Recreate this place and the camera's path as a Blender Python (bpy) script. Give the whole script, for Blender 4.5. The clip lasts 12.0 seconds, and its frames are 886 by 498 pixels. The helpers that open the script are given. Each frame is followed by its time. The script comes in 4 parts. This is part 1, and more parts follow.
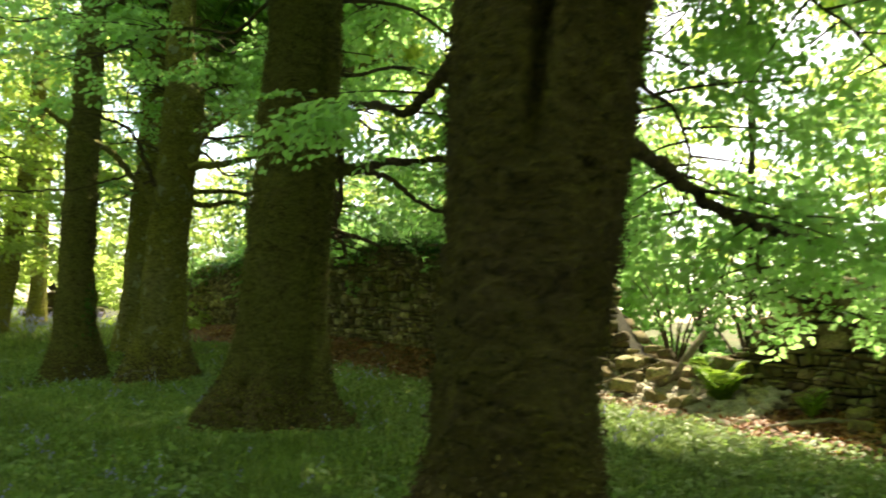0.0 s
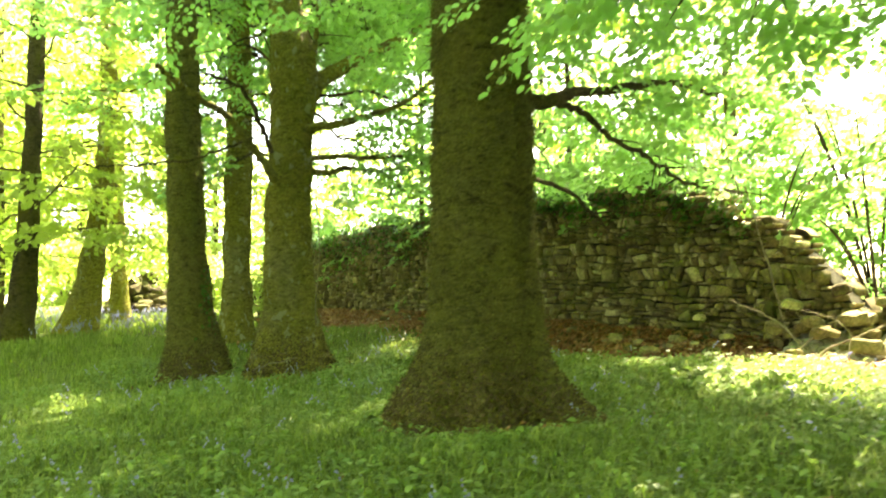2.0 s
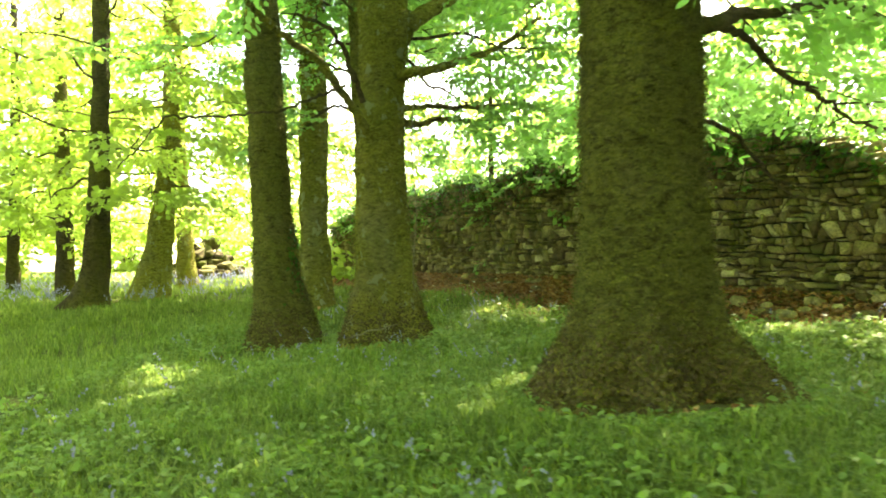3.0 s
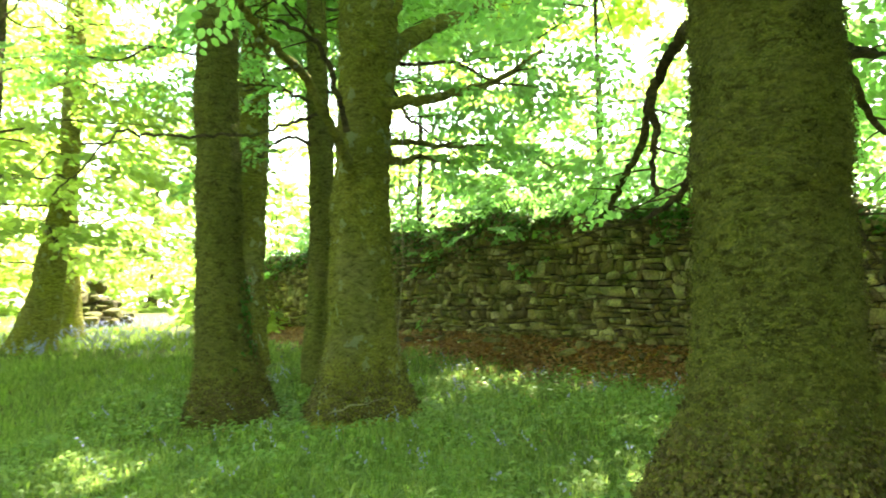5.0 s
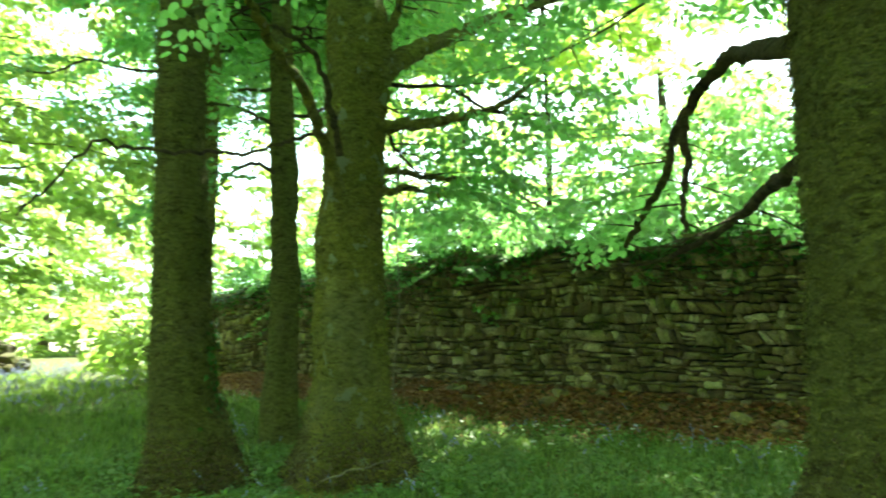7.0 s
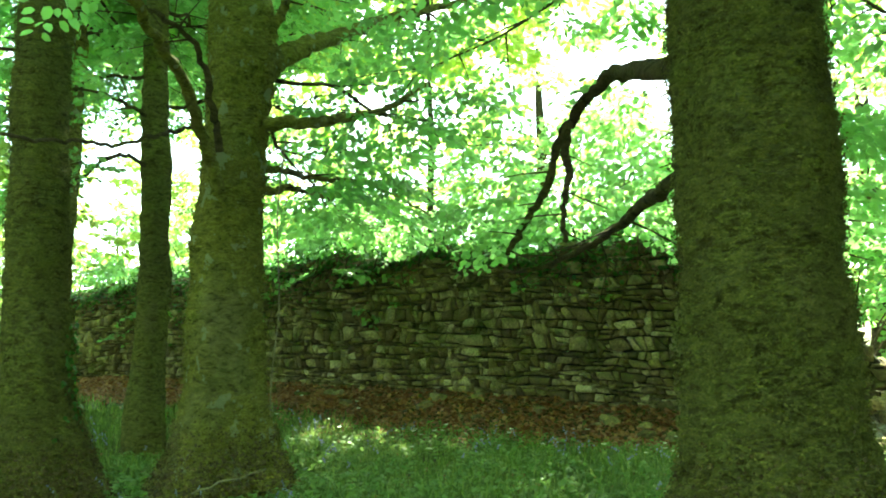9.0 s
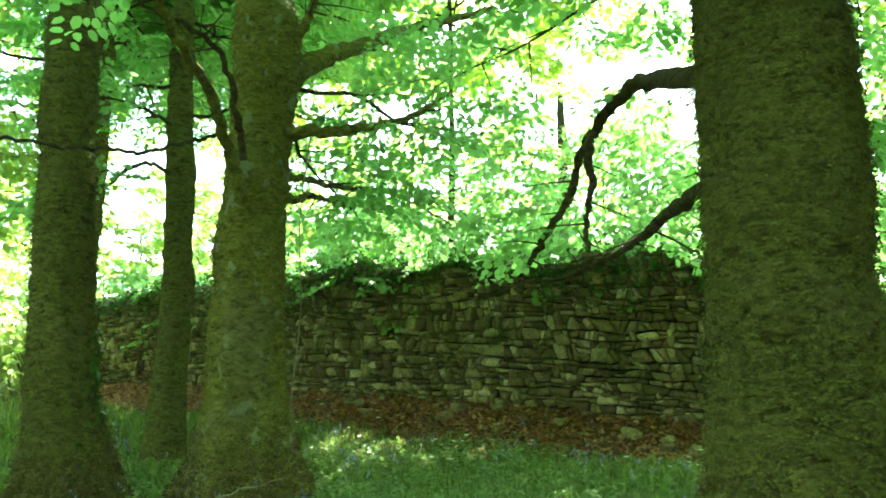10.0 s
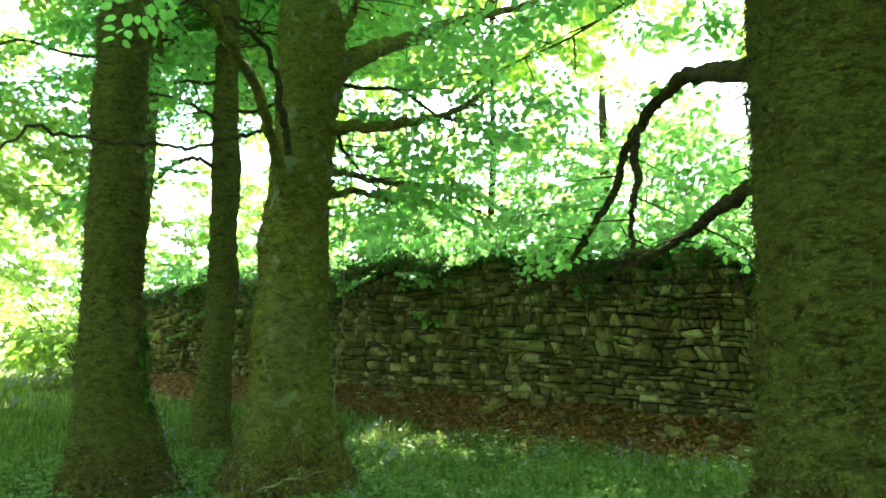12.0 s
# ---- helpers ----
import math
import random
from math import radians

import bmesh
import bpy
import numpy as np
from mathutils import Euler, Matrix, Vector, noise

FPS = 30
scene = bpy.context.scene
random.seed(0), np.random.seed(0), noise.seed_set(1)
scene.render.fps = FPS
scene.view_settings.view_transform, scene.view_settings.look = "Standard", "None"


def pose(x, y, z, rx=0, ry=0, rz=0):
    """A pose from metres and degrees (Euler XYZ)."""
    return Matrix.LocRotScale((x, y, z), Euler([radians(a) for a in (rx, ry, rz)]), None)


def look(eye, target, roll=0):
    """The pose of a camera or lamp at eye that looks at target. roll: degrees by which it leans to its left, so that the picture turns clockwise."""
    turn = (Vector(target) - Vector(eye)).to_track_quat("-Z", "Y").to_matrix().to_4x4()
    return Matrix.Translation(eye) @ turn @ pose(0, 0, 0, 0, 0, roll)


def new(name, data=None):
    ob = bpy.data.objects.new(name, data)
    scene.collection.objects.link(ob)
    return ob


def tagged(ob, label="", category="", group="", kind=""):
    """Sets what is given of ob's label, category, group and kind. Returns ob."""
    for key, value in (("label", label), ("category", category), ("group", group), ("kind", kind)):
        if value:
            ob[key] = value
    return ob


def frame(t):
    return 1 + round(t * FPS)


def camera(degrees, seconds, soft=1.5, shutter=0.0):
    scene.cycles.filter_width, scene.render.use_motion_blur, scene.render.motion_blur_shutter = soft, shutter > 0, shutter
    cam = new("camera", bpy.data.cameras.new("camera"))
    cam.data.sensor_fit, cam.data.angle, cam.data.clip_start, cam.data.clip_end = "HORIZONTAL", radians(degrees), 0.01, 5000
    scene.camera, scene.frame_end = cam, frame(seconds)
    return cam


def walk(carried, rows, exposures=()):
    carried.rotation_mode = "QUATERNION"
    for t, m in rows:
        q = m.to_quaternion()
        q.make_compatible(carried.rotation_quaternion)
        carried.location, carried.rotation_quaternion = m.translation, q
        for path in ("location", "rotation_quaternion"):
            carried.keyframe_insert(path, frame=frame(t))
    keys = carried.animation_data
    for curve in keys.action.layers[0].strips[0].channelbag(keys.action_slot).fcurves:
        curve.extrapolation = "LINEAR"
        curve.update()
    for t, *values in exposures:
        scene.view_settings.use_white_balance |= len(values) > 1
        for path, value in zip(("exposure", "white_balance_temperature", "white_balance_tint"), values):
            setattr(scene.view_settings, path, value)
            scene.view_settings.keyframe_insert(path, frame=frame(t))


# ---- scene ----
cam = camera(61.8, 12.0, soft=1.8, shutter=0.4)
PATH = [
    (0, (0.049, 0.108, 1.57), (0.282, 2.082, 1.791), 1.7),
    (0.5, (-0.372, 0.496, 1.488), (-0.255, 2.483, 1.691), 0.6),
    (1, (-0.814, 1.068, 1.479), (-0.73, 3.058, 1.66), -0.1),
    (1.5, (-1.193, 1.511, 1.536), (-1.162, 3.498, 1.761), -1.6),
    (2, (-1.623, 2.026, 1.486), (-1.497, 4.016, 1.645), -1.8),
    (2.5, (-2.032, 2.504, 1.498), (-1.96, 4.502, 1.563), -2.0),
    (2.7, (-2.21, 2.726, 1.484), (-2.208, 4.725, 1.55), -2.3),
    (4.3, (-3.436, 4.081, 1.634), (-3.28, 6.073, 1.729), -2.7),
    (4.5, (-3.524, 4.24, 1.668), (-3.316, 6.223, 1.818), -2.9),
    (5, (-3.817, 4.654, 1.698), (-3.491, 6.618, 1.885), -1.2),
    (5.5, (-4.115, 4.985, 1.732), (-3.629, 6.915, 1.938), -1.6),
    (6, (-4.268, 5.39, 1.762), (-3.805, 7.323, 1.991), -1.8),
    (6.5, (-4.453, 5.641, 1.774), (-4.078, 7.585, 2.053), -1.2),
    (7, (-4.71, 5.794, 1.791), (-4.131, 7.686, 2.083), -1.5),
    (7.5, (-4.833, 5.88, 1.812), (-4.065, 7.709, 2.062), -2.3),
    (7.7, (-4.842, 5.91, 1.813), (-4.07, 7.738, 2.061), -2.2),
    (9.3, (-4.749, 5.883, 1.827), (-3.852, 7.645, 2.126), -1.4),
    (9.5, (-4.755, 5.891, 1.825), (-3.871, 7.658, 2.132), -1.2),
    (10, (-4.765, 5.916, 1.816), (-3.928, 7.705, 2.134), -0.8),
    (10.5, (-4.775, 5.935, 1.827), (-3.971, 7.739, 2.144), -0.4),
    (11, (-4.783, 5.946, 1.824), (-4.012, 7.764, 2.139), -0.1),
    (11.5, (-4.797, 5.951, 1.837), (-4.045, 7.779, 2.145), 0.0),
    (12, (-4.802, 5.943, 1.829), (-4.059, 7.775, 2.132), -0.0),
]
EXPO = [(0.0, -0.4, 8000, 8), (0.5, 0.3, 8600, 6), (1.0, 1.0, 9200, 5), (1.5, 1.1, 9500, 4), (2.5, 1.15, 9300, 2), (4.5, 1.2, 8200, -2), (6.0, 1.05, 7300, -11), (7.0, 0.5, 6800, -17), (7.6, 0.45, 6800, -18), (9.5, 0.85, 6800, -18), (12.0, 0.6, 6800, -18)]
BASE_EV = 2.35
walk(cam, [(t, look(eye, target, roll)) for t, eye, target, roll in PATH], [(t, BASE_EV + e, k, g) for t, e, k, g in EXPO])

# ---- sky and sun ----
SUN_DIR = Vector((0.35, 0.5, 0.87)).normalized()
world = bpy.data.worlds.new("world")
scene.world = world
world.use_nodes = True
wn = world.node_tree.nodes
sky = wn.new("ShaderNodeTexSky")
sky.sky_type = "NISHITA"
sky.sun_disc = False
sky.sun_elevation = math.asin(SUN_DIR.z)
sky.sun_rotation = math.atan2(SUN_DIR.x, SUN_DIR.y)
sky.dust_density = 2.0
wn["Background"].inputs["Strength"].default_value = 0.15
world.node_tree.links.new(sky.outputs["Color"], wn["Background"].inputs["Color"])
sun = new("sun", bpy.data.lights.new("sun", "SUN"))
sun.data.energy = 5.0
sun.data.angle = radians(0.5)
sun.data.color = (1.0, 0.94, 0.82)
sun.matrix_world = look(SUN_DIR * 60, (0, 0, 0))

# ---- materials ----


class Nodes:
    """A small helper that builds a node material."""

    def __init__(self, name, rough=0.9, spec=0.3):
        self.m = bpy.data.materials.new(name)
        self.m.use_nodes = True
        self.t = self.m.node_tree
        self.b = self.t.nodes["Principled BSDF"]
        self.out = self.t.nodes["Material Output"]
        self.b.inputs["Roughness"].default_value = rough
        self.b.inputs["Specular IOR Level"].default_value = spec

    def n(self, kind, **vals):
        nd = self.t.nodes.new(kind)
        for k, v in vals.items():
            nd.inputs[k.replace("_", " ")].default_value = v
        return nd

    def link(self, a, b):
        self.t.links.new(a, b)

    def coord(self, scale=(1, 1, 1), space="Object"):
        tc = self.n("ShaderNodeTexCoord")
        mp = self.n("ShaderNodeMapping")
        mp.inputs["Scale"].default_value = scale
        self.link(tc.outputs[space], mp.inputs["Vector"])
        return mp.outputs["Vector"]

    def noise(self, vec, scale, detail=5.0, rough=0.55, distort=0.0):
        nd = self.n("ShaderNodeTexNoise", Scale=scale, Detail=detail, Roughness=rough, Distortion=distort)
        self.link(vec, nd.inputs["Vector"])
        return nd.outputs["Fac"]

    def ramp(self, fac, stops):
        nd = self.n("ShaderNodeValToRGB")
        els = nd.color_ramp.elements
        while len(els) < len(stops):
            els.new(0.5)
        for el, (p, c) in zip(els, stops):
            el.position, el.color = p, (*c, 1)
        self.link(fac, nd.inputs["Fac"])
        return nd.outputs["Color"]

    def mix(self, fac, a, b, blend="MIX"):
        nd = self.t.nodes.new("ShaderNodeMix")
        nd.data_type, nd.blend_type = "RGBA", blend
        ins = [s for s in nd.inputs if s.enabled]
        for sock, val in zip(ins, (fac, a, b)):
            if isinstance(val, (int, float)):
                sock.default_value = val
            elif isinstance(val, tuple):
                sock.default_value = (*val, 1)
            else:
                self.link(val, sock)
        return [s for s in nd.outputs if s.enabled][0]

    def base(self, col):
        self.link(col, self.b.inputs["Base Color"])

    def bump(self, height, strength=0.5, dist=0.02, before=None):
        nd = self.n("ShaderNodeBump", Strength=strength, Distance=dist)
        self.link(height, nd.inputs["Height"])
        if before:
            self.link(before, nd.inputs["Normal"])
        self.link(nd.outputs["Normal"], self.b.inputs["Normal"])
        return nd.outputs["Normal"]


def bark_material(name, moss, bark, moss_amount=0.5, lichen=0.0):
    """Bark with wrinkles across it, under a clumpy coat of moss."""
    k = Nodes(name, 0.95, 0.12)
    v = k.coord((1, 1, 1.9))
    big = k.noise(k.coord((1, 1, 0.6)), 1.3, 4)
    fine = k.noise(v, 34, 6, 0.7)
    clump = k.noise(k.coord((1, 1, 2.2)), 11, 6, 0.6, 0.8)
    wrinkle = k.noise(k.coord((1, 1, 1.9)), 7, 5, 0.6, 1.3)
    dark = tuple(c * 0.72 for c in moss)
    col_moss = k.ramp(clump, [(0.41, dark), (0.5, moss), (0.61, tuple(min(1, c * 1.22) for c in moss))])
    col_moss = k.mix(1.0, col_moss, k.ramp(fine, [(0.36, (0.74, 0.74, 0.7)), (0.5, (1, 1, 1)), (0.66, (1.2, 1.18, 1.1))]), "MULTIPLY")
    col_bark = k.ramp(wrinkle, [(0.3, tuple(c * 0.35 for c in bark)), (0.55, bark), (0.75, tuple(c * 1.45 for c in bark))])
    # Wrinkle hollows darkened: bark cracks, with crevice shade put into the colour.
    col_moss = k.mix(1.0, col_moss, k.ramp(wrinkle, [(0.35, (0.5, 0.46, 0.4)), (0.44, (1, 1, 1)), (0.62, (1.2, 1.16, 1.08))]), "MULTIPLY")
    geo = k.n("ShaderNodeNewGeometry")
    col_moss = k.mix(1.0, col_moss, k.ramp(geo.outputs["Random Per Island"], [(0.0, (0.82, 0.82, 0.78)), (0.7, (1.05, 1.03, 1)), (1.0, (1.25, 1.22, 1.12))]), "MULTIPLY")
    mask = k.ramp(big, [(0.62 - moss_amount * 0.4, (0, 0, 0)), (0.85 - moss_amount * 0.4, (1, 1, 1))])
    col = k.mix(mask, col_bark, col_moss)
    if lichen:
        spots = k.ramp(k.noise(k.coord((1, 1, 0.7)), 6.5, 3, 0.5), [(0.66 - 0.04 * lichen, (0, 0, 0)), (0.69 - 0.04 * lichen, (0.8, 0.8, 0.8))])
        col = k.mix(spots, col, (0.34, 0.35, 0.25))
    k.base(col)
    b = k.bump(wrinkle, 0.9, 0.06)
    b = k.bump(clump, 1.0, 0.1, b)
    k.bump(fine, 1.0, 0.035, b)
    return k.m


BARK_MOSS = bark_material("mossy_bark", (0.172, 0.172, 0.062), (0.18, 0.15, 0.08), 1.15)
# Mossy bark toned down, as this near trunk stands against the light.
BARK_BACKLIT = bark_material("backlit_mossy_bark", (0.11, 0.1, 0.038), (0.115, 0.09, 0.05), 0.75)
BARK_PALE = bark_material("grey_green_bark", (0.21, 0.205, 0.062), (0.26, 0.235, 0.125), 0.9, 1.0)
BARK_FAR = bark_material("weathered_bark", (0.085, 0.09, 0.025), (0.1, 0.08, 0.05), 0.4, 0.5)
BARK_DARK = bark_material("dark_bark", (0.08, 0.085, 0.022), (0.085, 0.07, 0.042), 0.5)
BARK_LIMB = bark_material("limb_bark", (0.085, 0.085, 0.028), (0.11, 0.085, 0.055), 0.4)


def leaf_material(name, dark, mid, light, glow, part=0.5, rough=0.42, spec=0.3):
    """Thin leaves: half of the light passes through, yellower than what comes back."""
    k = Nodes(name, rough, spec)
    geo = k.n("ShaderNodeNewGeometry")
    col = k.ramp(geo.outputs["Random Per Island"], [(0.0, dark), (0.5, mid), (1.0, light)])
    k.base(col)
    tr = k.n("ShaderNodeBsdfTranslucent")
    k.link(k.mix(0.2, glow, col), tr.inputs["Color"])
    ms = k.n("ShaderNodeMixShader")
    ms.inputs["Fac"].default_value = part
    k.link(k.b.outputs["BSDF"], ms.inputs[1])
    k.link(tr.outputs["BSDF"], ms.inputs[2])
    k.link(ms.outputs["Shader"], k.out.inputs["Surface"])
    return k.m


LEAF = leaf_material("beech_leaf", (0.06, 0.13, 0.022), (0.095, 0.19, 0.03), (0.14, 0.24, 0.045), (0.42, 0.74, 0.25), 0.65, 0.38, 0.5)
LEAF_FAR = leaf_material("far_leaf", (0.07, 0.14, 0.022), (0.11, 0.19, 0.03), (0.16, 0.23, 0.04), (0.66, 0.83, 0.23), 0.67, 0.4, 0.4)
FLECK_PETAL = leaf_material("fleck_petal", (0.6, 0.62, 0.5), (0.7, 0.7, 0.62), (0.8, 0.8, 0.75), (0.7, 0.7, 0.6), 0.3)
HERB = leaf_material("herb_leaf", (0.06, 0.11, 0.035), (0.12, 0.2, 0.065), (0.22, 0.31, 0.11), (0.34, 0.52, 0.13), 0.42, 0.5, 0.3)
LEAF_IVY = leaf_material("bramble_leaf", (0.02, 0.06, 0.015), (0.035, 0.09, 0.02), (0.06, 0.13, 0.03), (0.2, 0.45, 0.06), 0.4)
GRASS = leaf_material("grass_blade", (0.03, 0.062, 0.02), (0.1, 0.165, 0.046), (0.25, 0.315, 0.1), (0.3, 0.42, 0.1), 0.4, 0.6, 0.15)
FERN = leaf_material("fern_frond", (0.08, 0.17, 0.03), (0.11, 0.22, 0.04), (0.16, 0.27, 0.05), (0.45, 0.65, 0.1), 0.5)
BLUEBELL = leaf_material("bluebell_petal", (0.2, 0.21, 0.36), (0.28, 0.29, 0.45), (0.4, 0.41, 0.55), (0.3, 0.3, 0.7), 0.4)
STEM = leaf_material("pale_stem", (0.1, 0.16, 0.05), (0.14, 0.2, 0.08), (0.22, 0.28, 0.14), (0.3, 0.4, 0.1), 0.25)
LITTER = leaf_material("dead_leaf", (0.12, 0.045, 0.02), (0.24, 0.105, 0.045), (0.4, 0.24, 0.13), (0.35, 0.16, 0.05), 0.2, 0.6)


def plain_noise(name, stops, scale, rough=0.95, bump=0.6, dist=0.03):
    k = Nodes(name, rough, 0.2)
    geo = k.n("ShaderNodeNewGeometry")
    pos = geo.outputs["Position"]
    f = k.noise(pos, scale, 7, 0.62)
    g = k.noise(pos, scale * 7, 5, 0.6)
    col = k.ramp(f, stops)
    col = k.mix(1.0, col, k.ramp(g, [(0.3, (0.5, 0.5, 0.5)), (0.7, (1.2, 1.2, 1.2))]), "MULTIPLY")
    k.base(col)
    k.bump(g, bump, dist)
    return k.m


def stone_material(name, tint=1.0):
    k = Nodes(name, 0.92, 0.2)
    info = k.n("ShaderNodeObjectInfo")
    geo = k.n("ShaderNodeNewGeometry")
    add = k.n("ShaderNodeMath")
    add.operation = "ADD"
    k.link(info.outputs["Random"], add.inputs[0])
    k.link(geo.outputs["Random Per Island"], add.inputs[1])
    fr = k.n("ShaderNodeMath")
    fr.operation = "FRACT"
    k.link(add.outputs[0], fr.inputs[0])
    tone = k.ramp(fr.outputs[0], [(0.0, (0.075 * tint, 0.055 * tint, 0.03 * tint)), (0.4, (0.16 * tint, 0.125 * tint, 0.06 * tint)), (0.8, (0.27 * tint, 0.225 * tint, 0.12 * tint)), (1.0, (0.4 * tint, 0.345 * tint, 0.21 * tint))])
    pos = geo.outputs["Position"]
    grain = k.noise(pos, 28, 6, 0.65)
    blot = k.noise(pos, 4.5, 5, 0.6)
    moss = k.noise(pos, 1.4, 5, 0.6)
    col = k.mix(1.0, tone, k.ramp(grain, [(0.3, (0.4, 0.4, 0.4)), (0.55, (1, 1, 1)), (0.72, (1.35, 1.33, 1.28))]), "MULTIPLY")
    col = k.mix(k.ramp(blot, [(0.45, (0, 0, 0)), (0.7, (0.7, 0.7, 0.7))]), col, (0.05, 0.046, 0.022))
    col = k.mix(k.ramp(moss, [(0.5, (0, 0, 0)), (0.68, (0.75, 0.75, 0.75))]), col, (0.07, 0.085, 0.02))
    k.base(col)
    b = k.bump(blot, 0.5, 0.03)
    k.bump(grain, 0.7, 0.012, b)
    return k.m


STONE = stone_material("lichen_stone", 1.2)
# Same stone with its tint cut, to set the sunlit heap against the light.
BACKLIT_STONE = stone_material("backlit_mossy_stone", 0.4)
FOOT_MOSS = plain_noise("brown_moss", [(0.3, (0.075, 0.055, 0.024)), (0.7, (0.14, 0.115, 0.045))], 9.0)
# Paler than the wall stone, to put sun glare into its colour.
PALE_STONE = plain_noise("pale_rubble", [(0.3, (0.34, 0.3, 0.22)), (0.7, (0.58, 0.54, 0.44))], 9.0)


SOIL = plain_noise("woodland_soil", [(0.3, (0.055, 0.065, 0.022)), (0.5, (0.085, 0.1, 0.032)), (0.7, (0.12, 0.085, 0.04))], 1.1)
CORE = plain_noise("wall_core", [(0.3, (0.03, 0.028, 0.018)), (0.7, (0.07, 0.065, 0.04))], 3.0)
DEADWOOD = plain_noise("dead_wood", [(0.3, (0.16, 0.13, 0.09)), (0.7, (0.32, 0.28, 0.2))], 6.0)

# ---- shape helpers ----


def mesh_from(name, verts, faces, material, smooth=False):
    me = bpy.data.meshes.new(name)
    me.from_pydata([tuple(v) for v in verts], [], [tuple(f) for f in faces])
    me.materials.append(material)
    if smooth:
        me.polygons.foreach_set("use_smooth", [True] * len(me.polygons))
    me.update()
    return me


def mesh_np(name, verts, tris, material, smooth=False):
    """A triangle mesh from numpy arrays."""
    me = bpy.data.meshes.new(name)
    n, f = len(verts), len(tris)
    me.vertices.add(n)
    me.vertices.foreach_set("co", np.asarray(verts, dtype=np.float32).ravel())
    me.loops.add(3 * f)
    me.loops.foreach_set("vertex_index", np.asarray(tris, dtype=np.int32).ravel())
    me.polygons.add(f)
    me.polygons.foreach_set("loop_start", np.arange(0, 3 * f, 3, dtype=np.int32))
    me.polygons.foreach_set("loop_total", np.full(f, 3, dtype=np.int32))
    if smooth:
        me.polygons.foreach_set("use_smooth", np.ones(f, dtype=bool))
    me.materials.append(material)
    me.update(calc_edges=True)
    return me


def part(name, me, parent, label=""):
    ob = new(name, me)
    ob.parent = parent
    if label:
        ob["label"] = label
    return ob


def thing(name, at, label, category, group="", kind=""):
    e = new(name)
    e.location = at
    e.empty_display_size = 0.1
    return tagged(e, label, category, group, kind)


def lerp_table(table, v):
    return float(np.interp(v, [a for a, _ in table], [b for _, b in table]))


# ---- plan: ground and wall line ----
WALL_P = np.array([-1.04, 20.45])
WALL_D = np.array([0.52463, -0.85133])
WALL_N = np.array([0.85133, 0.52463])
PROFILE_Y = np.array([-400, -40, -6, 0, 8.3, 14, 16.6, 18.5, 22, 30, 42, 60, 120, 900.0])
PROFILE_Z = np.array([-0.4, -0.4, -0.1, 0.05, 0.33, 0.53, 0.76, 1.0, 1.15, 1.4, 2.2, 2.9, 4.0, 4.0])


def ground_z(x, y):
    """Height of the woodland floor; x and y may be arrays."""
    x, y = np.asarray(x, float), np.asarray(y, float)
    z = np.interp(y, PROFILE_Y, PROFILE_Z)
    near = np.exp(-((y - 13) / 8) ** 2)
    z = z + near * np.clip(0.035 * (x + 2.5), -0.12, 0.2)
    d = (x - WALL_P[0]) * WALL_N[0] + (y - WALL_P[1]) * WALL_N[1]
    s = (x - WALL_P[0]) * WALL_D[0] + (y - WALL_P[1]) * WALL_D[1]
    along = 1 / (1 + np.exp(np.clip(-(s + 9) * 1.5, -50, 50))) * (1 - 0.55 / (1 + np.exp(np.clip(-(s - 8.5) * 2, -50, 50))))
    z = z + along * 0.3 * np.exp(-((d - 0.2) / 1.0) ** 2)
    z = z + 0.05 * np.sin(1.3 * x + 0.4 * y) * np.sin(0.9 * y - 0.5 * x) + 0.02 * np.sin(3.1 * x) * np.sin(2.7 * y + 1)
    return z


def gz(x, y):
    return float(ground_z(x, y))


def build_ground():
    def axis(lo, hi, step):
        core = list(np.arange(lo, hi + 1e-6, step))
        out, g = [], step
        v = hi
        while v < 900:
            g *= 1.35
            v += g
            out.append(v)
        left, g, v = [], step, lo
        while v > -900:
            g *= 1.35
            v -= g
            left.append(v)
        return np.array(left[::-1] + core + out)
    xs, ys = axis(-16, 12, 0.2), axis(-4, 30, 0.2)
    gx, gy = np.meshgrid(xs, ys)
    zz = ground_z(gx, gy)
    verts = np.stack([gx, gy, zz], -1).reshape(-1, 3)
    w, h = len(xs), len(ys)
    i = (np.arange(h - 1)[:, None] * w + np.arange(w - 1)[None]).ravel()
    tris = np.concatenate([np.stack([i, i + 1, i + w + 1], -1), np.stack([i, i + w + 1, i + w], -1)])
    ob = new("ground", mesh_np("ground", verts, tris, SOIL, True))
    tagged(ob, "woodland floor of dark soil and moss under grass", "ground", kind="structure")


build_ground()

# ---- trees ----
rng = np.random.default_rng(11)


def bumpy(p, s):
    return noise.noise(Vector(p) * s)


